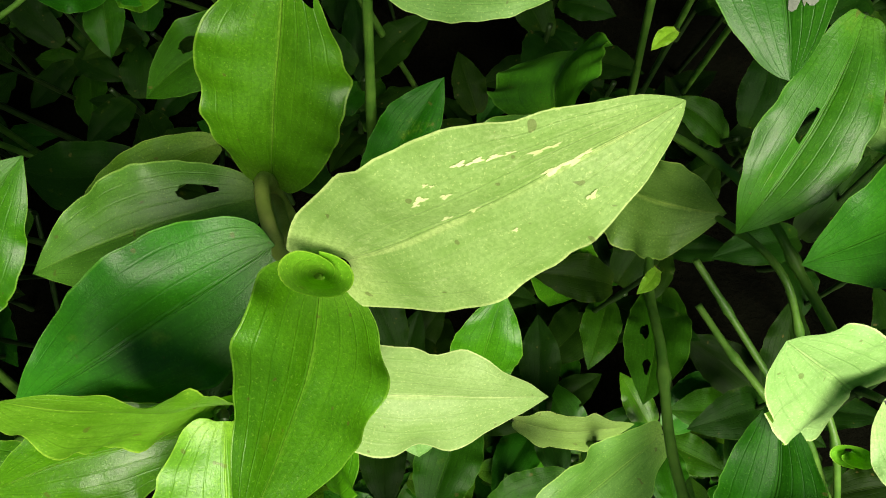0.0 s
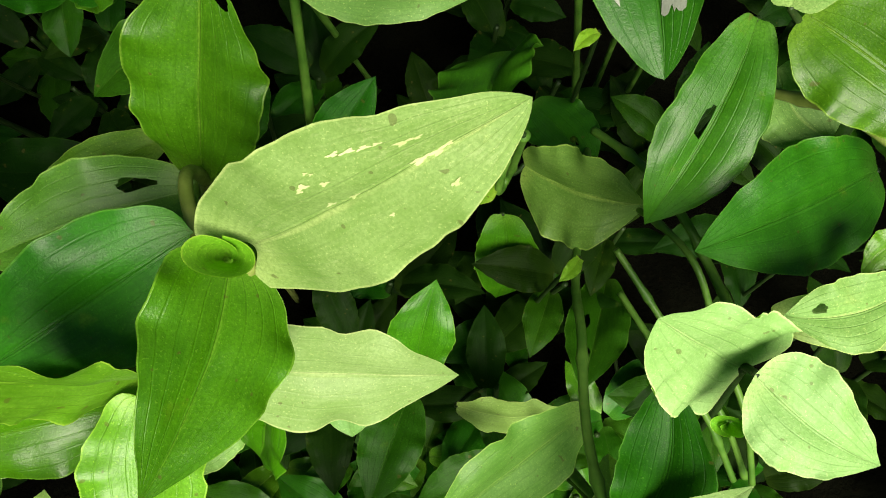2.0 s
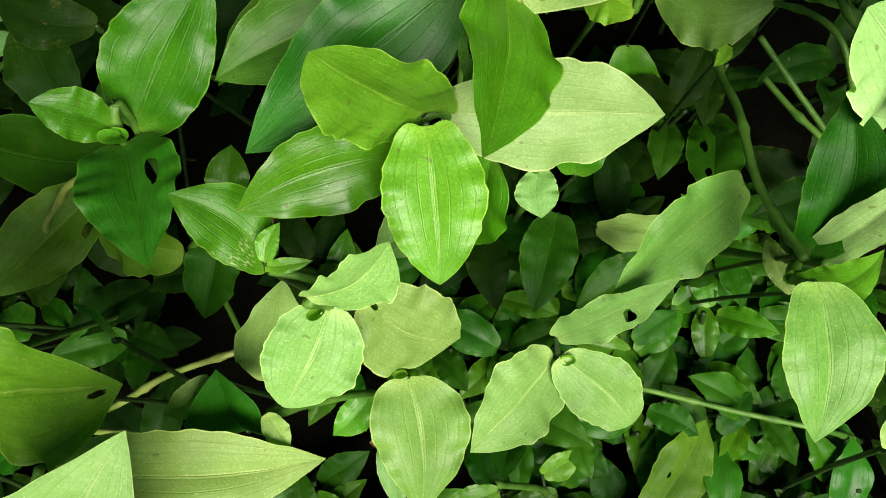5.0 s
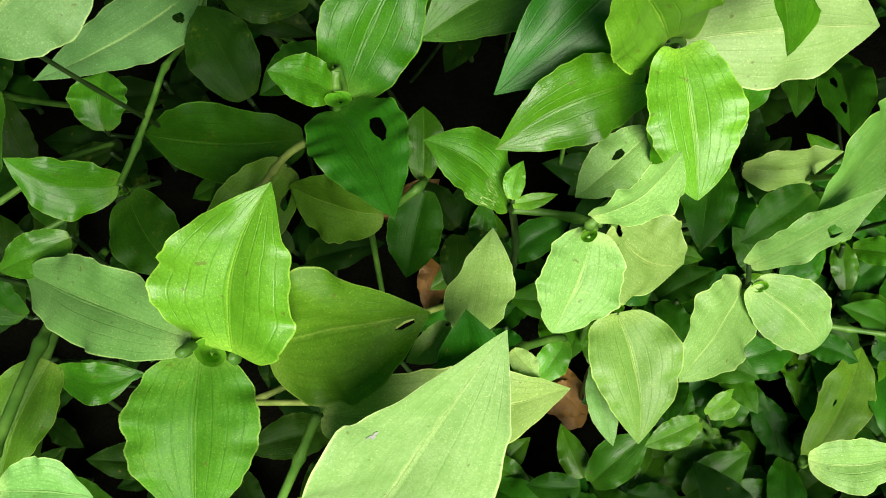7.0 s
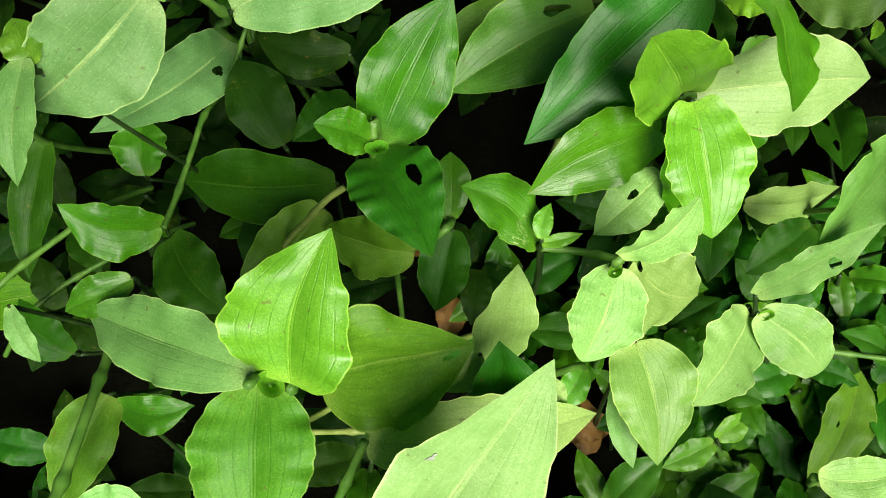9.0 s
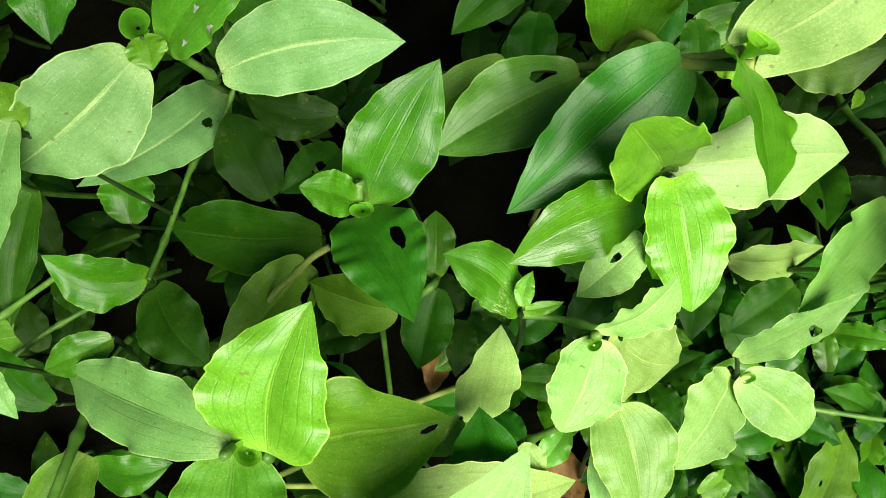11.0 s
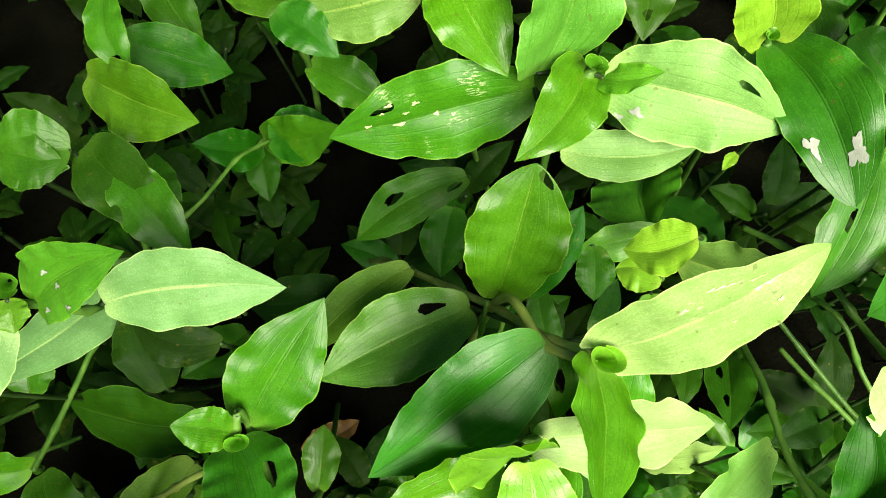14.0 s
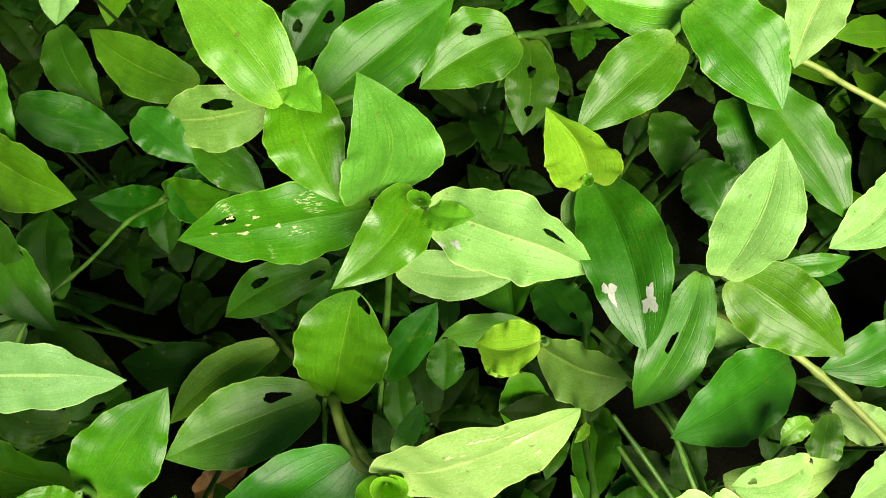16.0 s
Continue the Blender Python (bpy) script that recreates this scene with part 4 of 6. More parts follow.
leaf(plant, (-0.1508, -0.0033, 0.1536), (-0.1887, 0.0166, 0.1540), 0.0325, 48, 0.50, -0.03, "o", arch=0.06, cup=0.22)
plant = plant_at((-0.0980, -0.0145, 0.0000), "bright lime-green dayflower shoot with three broad leaves")
stem(plant, (-0.0980, -0.0145, -0.0080), (-0.1037, -0.0250, 0.2075), 0.0016, 0.004, 217)
stem(plant, (-0.1037, -0.0250, 0.2085), (-0.1039, -0.0228, 0.2049), 0.0011, 0.001, 218, nodes=0)
leaf(plant, (-0.1039, -0.0228, 0.2049), (-0.1289, -0.0030, 0.2268), 0.0244, -10, 0.50, 0.09, "t", arch=0.04, cup=0.15)
stem(plant, (-0.1037, -0.0250, 0.2085), (-0.1035, -0.0236, 0.2128), 0.0011, 0.001, 220, nodes=0)
leaf(plant, (-0.1035, -0.0236, 0.2128), (-0.0977, -0.0119, 0.2157), 0.0074, -7, 0.42, -0.09, "l")
leaf(plant, (-0.1037, -0.0250, 0.2123), (-0.0884, -0.0243, 0.2124), 0.0052, -14, 0.41, 0.03, "l")
plant = plant_at((-0.1920, 0.0520, 0.0000), "dayflower shoot with one broad leaf, its green darkened for shade")
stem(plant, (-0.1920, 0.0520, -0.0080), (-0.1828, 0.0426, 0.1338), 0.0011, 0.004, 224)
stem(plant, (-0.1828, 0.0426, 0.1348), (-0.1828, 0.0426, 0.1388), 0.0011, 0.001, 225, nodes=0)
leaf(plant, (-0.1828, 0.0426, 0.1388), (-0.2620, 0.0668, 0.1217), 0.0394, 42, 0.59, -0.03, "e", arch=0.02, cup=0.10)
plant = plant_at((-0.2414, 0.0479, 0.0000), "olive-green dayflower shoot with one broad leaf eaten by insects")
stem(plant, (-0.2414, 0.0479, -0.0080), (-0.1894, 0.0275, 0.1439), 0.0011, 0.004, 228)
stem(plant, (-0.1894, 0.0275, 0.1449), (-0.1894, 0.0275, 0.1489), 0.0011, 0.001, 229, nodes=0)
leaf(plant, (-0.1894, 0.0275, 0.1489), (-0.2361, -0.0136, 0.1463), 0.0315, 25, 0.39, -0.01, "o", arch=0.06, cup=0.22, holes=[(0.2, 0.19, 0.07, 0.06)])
plant = plant_at((-0.3023, 0.0299, 0.0000), "dayflower shoot with two broad leaves, one darkened for shade")
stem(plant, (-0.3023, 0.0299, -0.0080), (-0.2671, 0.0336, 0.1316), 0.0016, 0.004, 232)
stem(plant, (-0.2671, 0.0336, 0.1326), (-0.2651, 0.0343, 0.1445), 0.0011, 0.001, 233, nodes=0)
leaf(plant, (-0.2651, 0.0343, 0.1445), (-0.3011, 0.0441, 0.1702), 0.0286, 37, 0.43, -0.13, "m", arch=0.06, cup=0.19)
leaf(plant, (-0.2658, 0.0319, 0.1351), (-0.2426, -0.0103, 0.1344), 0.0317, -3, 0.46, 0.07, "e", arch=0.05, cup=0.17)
sheath(plant, (-0.2669, 0.0338, 0.1365), (0.3493, -0.2924, 1.1902), 0.0037, seed=236)
plant = plant_at((-0.1769, -0.0030, 0.0000), "pale matt green dayflower shoot with three broad leaves")
jointed_stem(plant, [(-0.2327, 0.0054, -0.0080), (-0.2058, -0.0560, 0.2326), (-0.2092, -0.0541, 0.2153), (-0.1957, -0.0615, 0.2277)], 0.0016)
leaf(plant, (-0.1955, -0.0601, 0.2308), (-0.1710, -0.0207, 0.2603), 0.0424, -6, 0.33, -0.08, "l", arch=0.06, cup=0.22, wave=.9)
leaf(plant, (-0.2056, -0.0549, 0.2357), (-0.2727, -0.0161, 0.2054), 0.0279, 13, 0.48, 0.00, "p", arch=0.05, cup=0.18, wave=1.0)
leaf(plant, (-0.2096, -0.0566, 0.2181), (-0.2182, -0.1053, 0.2113), 0.0418, 6, 0.43, 0.01, "o", arch=0.06, cup=0.19, sharp=1.05)
sheath(plant, (-0.2020, -0.0591, 0.2310), (0.3269, -0.1362, 1.2352), 0.0076, seed=242)
plant = plant_at((-0.1960, -0.0620, 0.0000), "olive-green dayflower shoot with one broad leaf eaten by insects")
stem(plant, (-0.1960, -0.0620, -0.0080), (-0.1888, -0.0584, 0.2145), 0.0011, 0.004, 244)
stem(plant, (-0.1888, -0.0584, 0.2155), (-0.1888, -0.0584, 0.2195), 0.0011, 0.001, 245, nodes=0)
leaf(plant, (-0.1888, -0.0584, 0.2195), (-0.1351, -0.0601, 0.2415), 0.0465, -35, 0.41, -0.04, "o", arch=0.06, cup=0.21, holes=[(0.87, 0.62, 0.05, 0.05)])
plant = plant_at((-0.1503, -0.1058, 0.0000), "pale dayflower shoot with one broad leaf, lightened as if sunlit")
stem(plant, (-0.1503, -0.1058, -0.0080), (-0.1709, -0.1210, 0.1752), 0.0011, 0.004, 248)
stem(plant, (-0.1709, -0.1210, 0.1762), (-0.1709, -0.1210, 0.1802), 0.0011, 0.001, 249, nodes=0)
leaf(plant, (-0.1709, -0.1210, 0.1802), (-0.1172, -0.0727, 0.2796), 0.0498, -31, 0.53, -0.06, "w", arch=0.09, cup=0.28, spots=[(0.707, 0.156, 0.018, 0.018)], wave=1.1)
plant = plant_at((-0.1612, 0.1131, 0.0000), "pale matt green dayflower shoot with five broad leaves eaten by insects")
jointed_stem(plant, [(-0.1628, 0.1372, -0.0080), (-0.2234, 0.1317, 0.1343), (-0.2034, 0.0825, 0.2244), (-0.2085, 0.0747, 0.2584), (-0.2079, 0.0739, 0.2608), (-0.2115, 0.0733, 0.2657)], 0.0016)
leaf(plant, (-0.2192, 0.0722, 0.2615), (-0.2719, 0.0509, 0.2389), 0.0391, 48, 0.45, -0.03, "q", arch=0.06, cup=0.21, sharp=1.2)
stem(plant, (-0.2034, 0.0825, 0.2244), (-0.2004, 0.0830, 0.2278), 0.0011, 0.001, 254, nodes=0)
leaf(plant, (-0.2004, 0.0830, 0.2278), (-0.1291, 0.0792, 0.2339), 0.0355, -48, 0.48, -0.09, "q", arch=0.04, cup=0.14)
leaf(plant, (-0.2083, 0.0740, 0.2612), (-0.1650, 0.0752, 0.2972), 0.0251, -35, 0.40, -0.06, "l", spots=[(0.395, 0.365, 0.035, 0.030), (0.420, 0.594, 0.030, 0.040), (0.456, 0.913, 0.035, 0.050), (0.203, 0.792, 0.030, 0.040)])
leaf(plant, (-0.2252, 0.1316, 0.1371), (-0.2735, 0.0622, 0.1934), 0.0301, 39, 0.41, -0.05, "q", arch=0.07, cup=0.22, holes=[(0.284, 0.31, 0.035, 0.08)])
stem(plant, (-0.2115, 0.0733, 0.2657), (-0.2141, 0.0741, 0.2687), 0.0011, 0.001, 258, nodes=0)
leaf(plant, (-0.2141, 0.0741, 0.2687), (-0.2123, 0.0631, 0.2654), 0.0141, -4, 0.48, -0.07, "l")
sheath(plant, (-0.2163, 0.0797, 0.2674), (0.3005, -0.5781, 1.0586), 0.0085, seed=260)
plant = plant_at((-0.3006, 0.1292, 0.0000), "dayflower shoot with two broad leaves, one darkened for shade")
jointed_stem(plant, [(-0.2971, 0.1420, -0.0080), (-0.3130, 0.0841, 0.1515), (-0.2621, 0.0572, 0.2555)], 0.0016)
leaf(plant, (-0.2621, 0.0572, 0.2585), (-0.2728, 0.0184, 0.2463), 0.0165, 3, 0.49, 0.03, "p")
leaf(plant, (-0.3130, 0.0841, 0.1545), (-0.3345, 0.0241, 0.1355), 0.0207, 4, 0.45, 0.01, "e")
plant = plant_at((-0.1338, 0.0893, 0.0000), "deep green dayflower shoot with one broad leaf")
stem(plant, (-0.1338, 0.0893, -0.0080), (-0.1606, 0.0668, 0.2041), 0.0011, 0.004, 266)
stem(plant, (-0.1606, 0.0668, 0.2051), (-0.1606, 0.0668, 0.2091), 0.0011, 0.001, 267, nodes=0)
# k darkens this leaf to match the black gap round it
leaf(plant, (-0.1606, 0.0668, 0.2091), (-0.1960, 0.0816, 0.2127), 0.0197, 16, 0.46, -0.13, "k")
plant = plant_at((-0.2027, 0.0011, 0.0000), "dark glossy green dayflower shoot with one broad leaf eaten by insects")
stem(plant, (-0.2027, 0.0011, -0.0080), (-0.1699, 0.0930, 0.1194), 0.0011, 0.004, 270)
stem(plant, (-0.1699, 0.0930, 0.1204), (-0.1699, 0.0930, 0.1244), 0.0011, 0.001, 271, nodes=0)
# e: the dimness behind the upper leaves is in this leaf's colour
leaf(plant, (-0.1699, 0.0930, 0.1244), (-0.2020, 0.0709, 0.1323), 0.0254, 5, 0.42, -0.05, "e", arch=0.06, cup=0.20, holes=[(0.4, 0.5, 0.1, 0.08)])
plant = plant_at((-0.0302, 0.0126, 0.0000), "pale matt green dayflower shoot with one broad leaf eaten by insects")
stem(plant, (-0.0302, 0.0126, -0.0080), (-0.0405, 0.0064, 0.1646), 0.0011, 0.004, 274)
stem(plant, (-0.0405, 0.0064, 0.1656), (-0.0405, 0.0064, 0.1696), 0.0011, 0.001, 275, nodes=0)
leaf(plant, (-0.0405, 0.0064, 0.1696), (-0.0737, -0.0129, 0.1628), 0.0225, 14, 0.51, -0.01, "p", holes=[(0.4, 0.6, 0.07, 0.07)])
plant = plant_at((-0.0775, -0.0484, 0.0000), "pale matt green dayflower shoot with three broad leaves eaten by insects")
jointed_stem(plant, [(-0.0603, -0.0632, -0.0080), (-0.0719, -0.0366, 0.2092), (-0.0852, -0.0420, 0.2387), (-0.0815, -0.0397, 0.2201)], 0.0016)
leaf(plant, (-0.0853, -0.0409, 0.2418), (-0.0604, -0.0309, 0.2565), 0.0217, -61, 0.64, 0.12, "p", arch=0.06, cup=0.24, wave=0.7)
leaf(plant, (-0.0815, -0.0407, 0.2229), (-0.0992, -0.0690, 0.2120), 0.0307, 29, 0.45, -0.02, "p", arch=0.05, cup=0.16, sharp=1.15)
leaf(plant, (-0.0719, -0.0366, 0.2122), (-0.0437, -0.0496, 0.1819), 0.0356, -27, 0.56, 0.14, "y", arch=0.02, cup=-0.00, holes=[(0.08, 0.5, 0.06, 0.07)])
sheath(plant, (-0.0847, -0.0437, 0.2299), (-0.2017, -0.1313, 1.2706), 0.0042, seed=282)
plant = plant_at((-0.0648, -0.0943, 0.0000), "bright lime-green dayflower shoot with one broad leaf")
stem(plant, (-0.0648, -0.0943, -0.0080), (-0.0649, -0.0598, 0.1463), 0.0011, 0.004, 284)
stem(plant, (-0.0649, -0.0598, 0.1473), (-0.0649, -0.0598, 0.1513), 0.0011, 0.001, 285, nodes=0)
leaf(plant, (-0.0649, -0.0598, 0.1513), (-0.0647, -0.1122, 0.1343), 0.0384, 5, 0.31, -0.06, "n", arch=0.05, cup=0.17)
sheath(plant, (-0.0668, -0.0593, 0.1630), (-0.2075, -0.1071, 1.2724), 0.0037, seed=287)
plant = plant_at((0.0482, -0.0866, 0.0000), "pale matt green dayflower shoot with three broad leaves eaten by insects")
stem(plant, (0.0482, -0.0866, -0.0080), (-0.0045, -0.0516, 0.1289), 0.0016, 0.004, 289)
stem(plant, (-0.0032, -0.0561, 0.1300), (-0.0048, -0.0486, 0.1411), 0.0011, 0.001, 290, nodes=0)
leaf(plant, (-0.0048, -0.0486, 0.1411), (0.0348, -0.0356, 0.1852), 0.0190, -36, 0.42, -0.02, "p", arch=0.05, cup=0.19, holes=[(0.6, 0.73, 0.04, 0.14)], wave=1.0)
stem(plant, (-0.0032, -0.0561, 0.1300), (-0.0032, -0.0561, 0.1340), 0.0011, 0.001, 292, nodes=0)
leaf(plant, (-0.0032, -0.0561, 0.1340), (0.0276, -0.0859, 0.1122), 0.0308, -22, 0.46, -0.06, "p", arch=0.05, cup=0.15, sharp=1.0)
stem(plant, (-0.0032, -0.0561, 0.1300), (-0.0042, -0.0556, 0.1282), 0.0011, 0.001, 294, nodes=0)
leaf(plant, (-0.0042, -0.0556, 0.1282), (-0.0433, -0.0908, 0.1358), 0.0389, 33, 0.43, 0.01, "p", arch=0.04, cup=0.12)
sheath(plant, (0.0000, -0.0578, 0.1344), (-0.3766, -0.0965, 1.2213), 0.0049, seed=296)
plant = plant_at((0.0628, 0.0311, 0.0000), "warm pale green dayflower shoot with one broad leaf")
stem(plant, (0.0628, 0.0311, -0.0080), (0.0308, 0.0107, 0.0736), 0.0011, 0.004, 298)
stem(plant, (0.0308, 0.0107, 0.0746), (0.0308, 0.0107, 0.0786), 0.0011, 0.001, 299, nodes=0)
leaf(plant, (0.0308, 0.0107, 0.0786), (0.0846, 0.0088, 0.0788), 0.0291, -59, 0.52, 0.09, "y", arch=0.03, cup=0.10)
plant = plant_at((-0.1073, -0.0226, 0.0000), "pale matt green dayflower shoot with one broad leaf")
stem(plant, (-0.1073, -0.0226, -0.0080), (-0.1237, -0.0536, 0.1170), 0.0011, 0.004, 302)
stem(plant, (-0.1237, -0.0536, 0.1180), (-0.1237, -0.0536, 0.1220), 0.0011, 0.001, 303, nodes=0)
leaf(plant, (-0.1237, -0.0536, 0.1220), (-0.1085, -0.0202, 0.1668), 0.0304, -28, 0.47, -0.04, "y", arch=0.06, cup=0.21)
plant = plant_at((-0.1413, -0.0510, 0.0000), "dayflower shoot with one broad leaf, its green darkened for shade")
stem(plant, (-0.1413, -0.0510, -0.0080), (-0.1274, -0.0748, 0.1486), 0.0011, 0.004, 306)
stem(plant, (-0.1274, -0.0748, 0.1496), (-0.1274, -0.0748, 0.1536), 0.0011, 0.001, 307, nodes=0)
leaf(plant, (-0.1274, -0.0748, 0.1536), (-0.1248, -0.0545, 0.1965), 0.0317, -5, 0.45, 0.01, "e", arch=0.10, cup=0.34)
plant = plant_at((-0.1687, -0.0794, 0.0000), "warm pale green dayflower shoot with one broad leaf")
stem(plant, (-0.1687, -0.0794, -0.0080), (-0.1792, -0.0811, 0.1906), 0.0011, 0.004, 310)
stem(plant, (-0.1792, -0.0811, 0.1916), (-0.1792, -0.0811, 0.1956), 0.0011, 0.001, 311, nodes=0)
leaf(plant, (-0.1792, -0.0811, 0.1956), (-0.0930, -0.0864, 0.1800), 0.0328, -15, 0.47, 0.03, "y", arch=0.06, cup=0.22)
plant = plant_at((-0.0147, -0.1876, 0.0000), "olive-green dayflower shoot with two broad leaves eaten by insects")
jointed_stem(plant, [(0.0714, -0.1322, -0.0080), (0.0380, -0.1428, 0.0348), (-0.0130, -0.1254, 0.1638)], 0.0016)
leaf(plant, (0.0380, -0.1428, 0.0378), (0.0816, -0.0893, 0.0427), 0.0294, -9, 0.62, 0.02, "o", holes=[(0.5, 0.33, 0.025, 0.03)])
leaf(plant, (-0.0130, -0.1254, 0.1668), (0.0215, -0.1283, 0.1659), 0.0201, -13, 0.44, 0.07, "p")
plant = plant_at((-0.0581, -0.1282, 0.0000), "mid-green dayflower shoot with one broad leaf")
stem(plant, (-0.0581, -0.1282, -0.0080), (0.0010, -0.1179, 0.0025), 0.0011, 0.004, 318)
leaf(plant, (0.0010, -0.1179, 0.0075), (0.0548, -0.1206, 0.0065), 0.0189, -13, 0.45, 0.04, "m")
plant = plant_at((-0.2713, -0.0110, 0.0000), "olive-green dayflower shoot with one broad leaf")
stem(plant, (-0.2713, -0.0110, -0.0080), (-0.2750, -0.0458, 0.1823), 0.0011, 0.004, 321)
stem(plant, (-0.2750, -0.0458, 0.1833), (-0.2750, -0.0458, 0.1873), 0.0011, 0.001, 322, nodes=0)
leaf(plant, (-0.2750, -0.0458, 0.1873), (-0.3007, -0.0857, 0.1782), 0.0251, 7, 0.35, 0.03, "o")
plant = plant_at((-0.2812, -0.1224, 0.0000), "pale matt green dayflower shoot with one broad leaf")
stem(plant, (-0.2812, -0.1224, -0.0080), (-0.2745, -0.0880, 0.2137), 0.0011, 0.004, 325)
stem(plant, (-0.2745, -0.0880, 0.2147), (-0.2745, -0.0880, 0.2187), 0.0011, 0.001, 326, nodes=0)
leaf(plant, (-0.2745, -0.0880, 0.2187), (-0.2468, -0.0944, 0.2170), 0.0222, -13, 0.51, -0.06, "p")
plant = plant_at((-0.2821, -0.1085, 0.0000), "mid-green dayflower shoot with one broad leaf")
stem(plant, (-0.2821, -0.1085, -0.0080), (-0.2721, -0.0494, 0.1821), 0.0011, 0.004, 329)
stem(plant, (-0.2721, -0.0494, 0.1831), (-0.2721, -0.0494, 0.1871), 0.0011, 0.001, 330, nodes=0)
leaf(plant, (-0.2721, -0.0494, 0.1871), (-0.2440, -0.0551, 0.1856), 0.0152, -13, 0.53, 0.14, "m")
plant = plant_at((-0.2296, 0.1032, 0.0000), "mid-green dayflower shoot with one broad leaf")
stem(plant, (-0.2296, 0.1032, -0.0080), (-0.2809, 0.0720, 0.1173), 0.0011, 0.004, 333)
stem(plant, (-0.2809, 0.0720, 0.1183), (-0.2809, 0.0720, 0.1223), 0.0011, 0.001, 334, nodes=0)
leaf(plant, (-0.2809, 0.0720, 0.1223), (-0.2759, 0.1000, 0.1288), 0.0287, -3, 0.58, -0.05, "m")
plant = plant_at((-0.2552, 0.1652, 0.0000), "dark glossy green dayflower shoot with one broad leaf")
stem(plant, (-0.2552, 0.1652, -0.0080), (-0.2212, 0.1568, 0.2134), 0.0011, 0.004, 337)
stem(plant, (-0.2212, 0.1568, 0.2144), (-0.2212, 0.1568, 0.2184), 0.0011, 0.001, 338, nodes=0)
leaf(plant, (-0.2212, 0.1568, 0.2184), (-0.2567, 0.1602, 0.2181), 0.0354, 19, 0.51, -0.02, "d")
plant = plant_at((-0.2710, 0.1885, 0.0000), "dayflower shoot with one broad leaf, its green darkened for shade")
stem(plant, (-0.2710, 0.1885, -0.0080), (-0.2175, 0.1614, 0.2078), 0.0011, 0.004, 341)
stem(plant, (-0.2175, 0.1614, 0.2088), (-0.2175, 0.1614, 0.2128), 0.0011, 0.001, 342, nodes=0)
leaf(plant, (-0.2175, 0.1614, 0.2128), (-0.1802, 0.1211, 0.2005), 0.0321, -14, 0.30, 0.03, "e")
plant = plant_at((-0.2131, 0.2012, 0.0000), "dark glossy green dayflower shoot with one broad leaf")
stem(plant, (-0.2131, 0.2012, -0.0080), (-0.2713, 0.1869, 0.2150), 0.0011, 0.004, 345)
stem(plant, (-0.2713, 0.1869, 0.2160), (-0.2713, 0.1869, 0.2200), 0.0011, 0.001, 346, nodes=0)
leaf(plant, (-0.2713, 0.1869, 0.2200), (-0.2748, 0.1314, 0.2008), 0.0260, -1, 0.42, -0.03, "d")
plant = plant_at((-0.0665, 0.1422, 0.0000), "dayflower shoot with one broad leaf, its green darkened for shade")
stem(plant, (-0.0665, 0.1422, -0.0080), (-0.0548, 0.1453, 0.1343), 0.0011, 0.004, 349)
stem(plant, (-0.0548, 0.1453, 0.1353), (-0.0548, 0.1453, 0.1393), 0.0011, 0.001, 350, nodes=0)
leaf(plant, (-0.0548, 0.1453, 0.1393), (-0.0655, 0.1106, 0.1269), 0.0263, 3, 0.49, 0.05, "e")
plant = plant_at((-0.2001, 0.1692, 0.0000), "dark glossy green dayflower shoot with two broad leaves")
stem(plant, (-0.2001, 0.1692, -0.0080), (-0.2596, 0.1620, 0.2211), 0.0016, 0.004, 353)
stem(plant, (-0.2596, 0.1620, 0.2221), (-0.2644, 0.1607, 0.2324), 0.0011, 0.001, 354, nodes=0)
leaf(plant, (-0.2644, 0.1607, 0.2324), (-0.2704, 0.1150, 0.2176), 0.0331, 1, 0.47, -0.00, "m")
stem(plant, (-0.2596, 0.1620, 0.2221), (-0.2548, 0.1634, 0.2197), 0.0011, 0.001, 356, nodes=0)
leaf(plant, (-0.2548, 0.1634, 0.2197), (-0.2221, 0.1494, 0.2160), 0.0242, -17, 0.48, 0.10, "d")
plant = plant_at((-0.1337, 0.2649, 0.0000), "dayflower shoot with one broad leaf, its green darkened for shade")
jointed_stem(plant, [(-0.1337, 0.2649, -0.0080), (-0.1480, 0.2300, 0.0700), (-0.1559, 0.2092, 0.1161)], 0.0016)
leaf(plant, (-0.1559, 0.2092, 0.1191), (-0.1132, 0.2091, 0.1201), 0.0342, -18, 0.42, 0.01, "e")
plant = plant_at((-0.1485, 0.3061, 0.0000), "pale matt green dayflower shoot with one broad leaf")
stem(plant, (-0.1485, 0.3061, -0.0080), (-0.1773, 0.2862, 0.2265), 0.0011, 0.004, 363)
stem(plant, (-0.1773, 0.2862, 0.2275), (-0.1773, 0.2862, 0.2315), 0.0011, 0.001, 364, nodes=0)
leaf(plant, (-0.1773, 0.2862, 0.2315), (-0.1813, 0.2586, 0.2220), 0.0195, -1, 0.57, -0.05, "p")
plant = plant_at((-0.2142, 0.2902, 0.0000), "dayflower shoot with one broad leaf, its green darkened for shade")
stem(plant, (-0.2142, 0.2902, -0.0080), (-0.2026, 0.2869, 0.1759), 0.0011, 0.004, 367)
stem(plant, (-0.2026, 0.2869, 0.1769), (-0.2026, 0.2869, 0.1809), 0.0011, 0.001, 368, nodes=0)
leaf(plant, (-0.2026, 0.2869, 0.1809), (-0.1787, 0.2422, 0.1673), 0.0264, -12, 0.45, 0.06, "e")
plant = plant_at((-0.2347, 0.2650, 0.0000), "mid-green dayflower shoot with one broad leaf eaten by insects")
stem(plant, (-0.2347, 0.2650, -0.0080), (-0.2100, 0.2402, 0.2143), 0.0011, 0.004, 371)
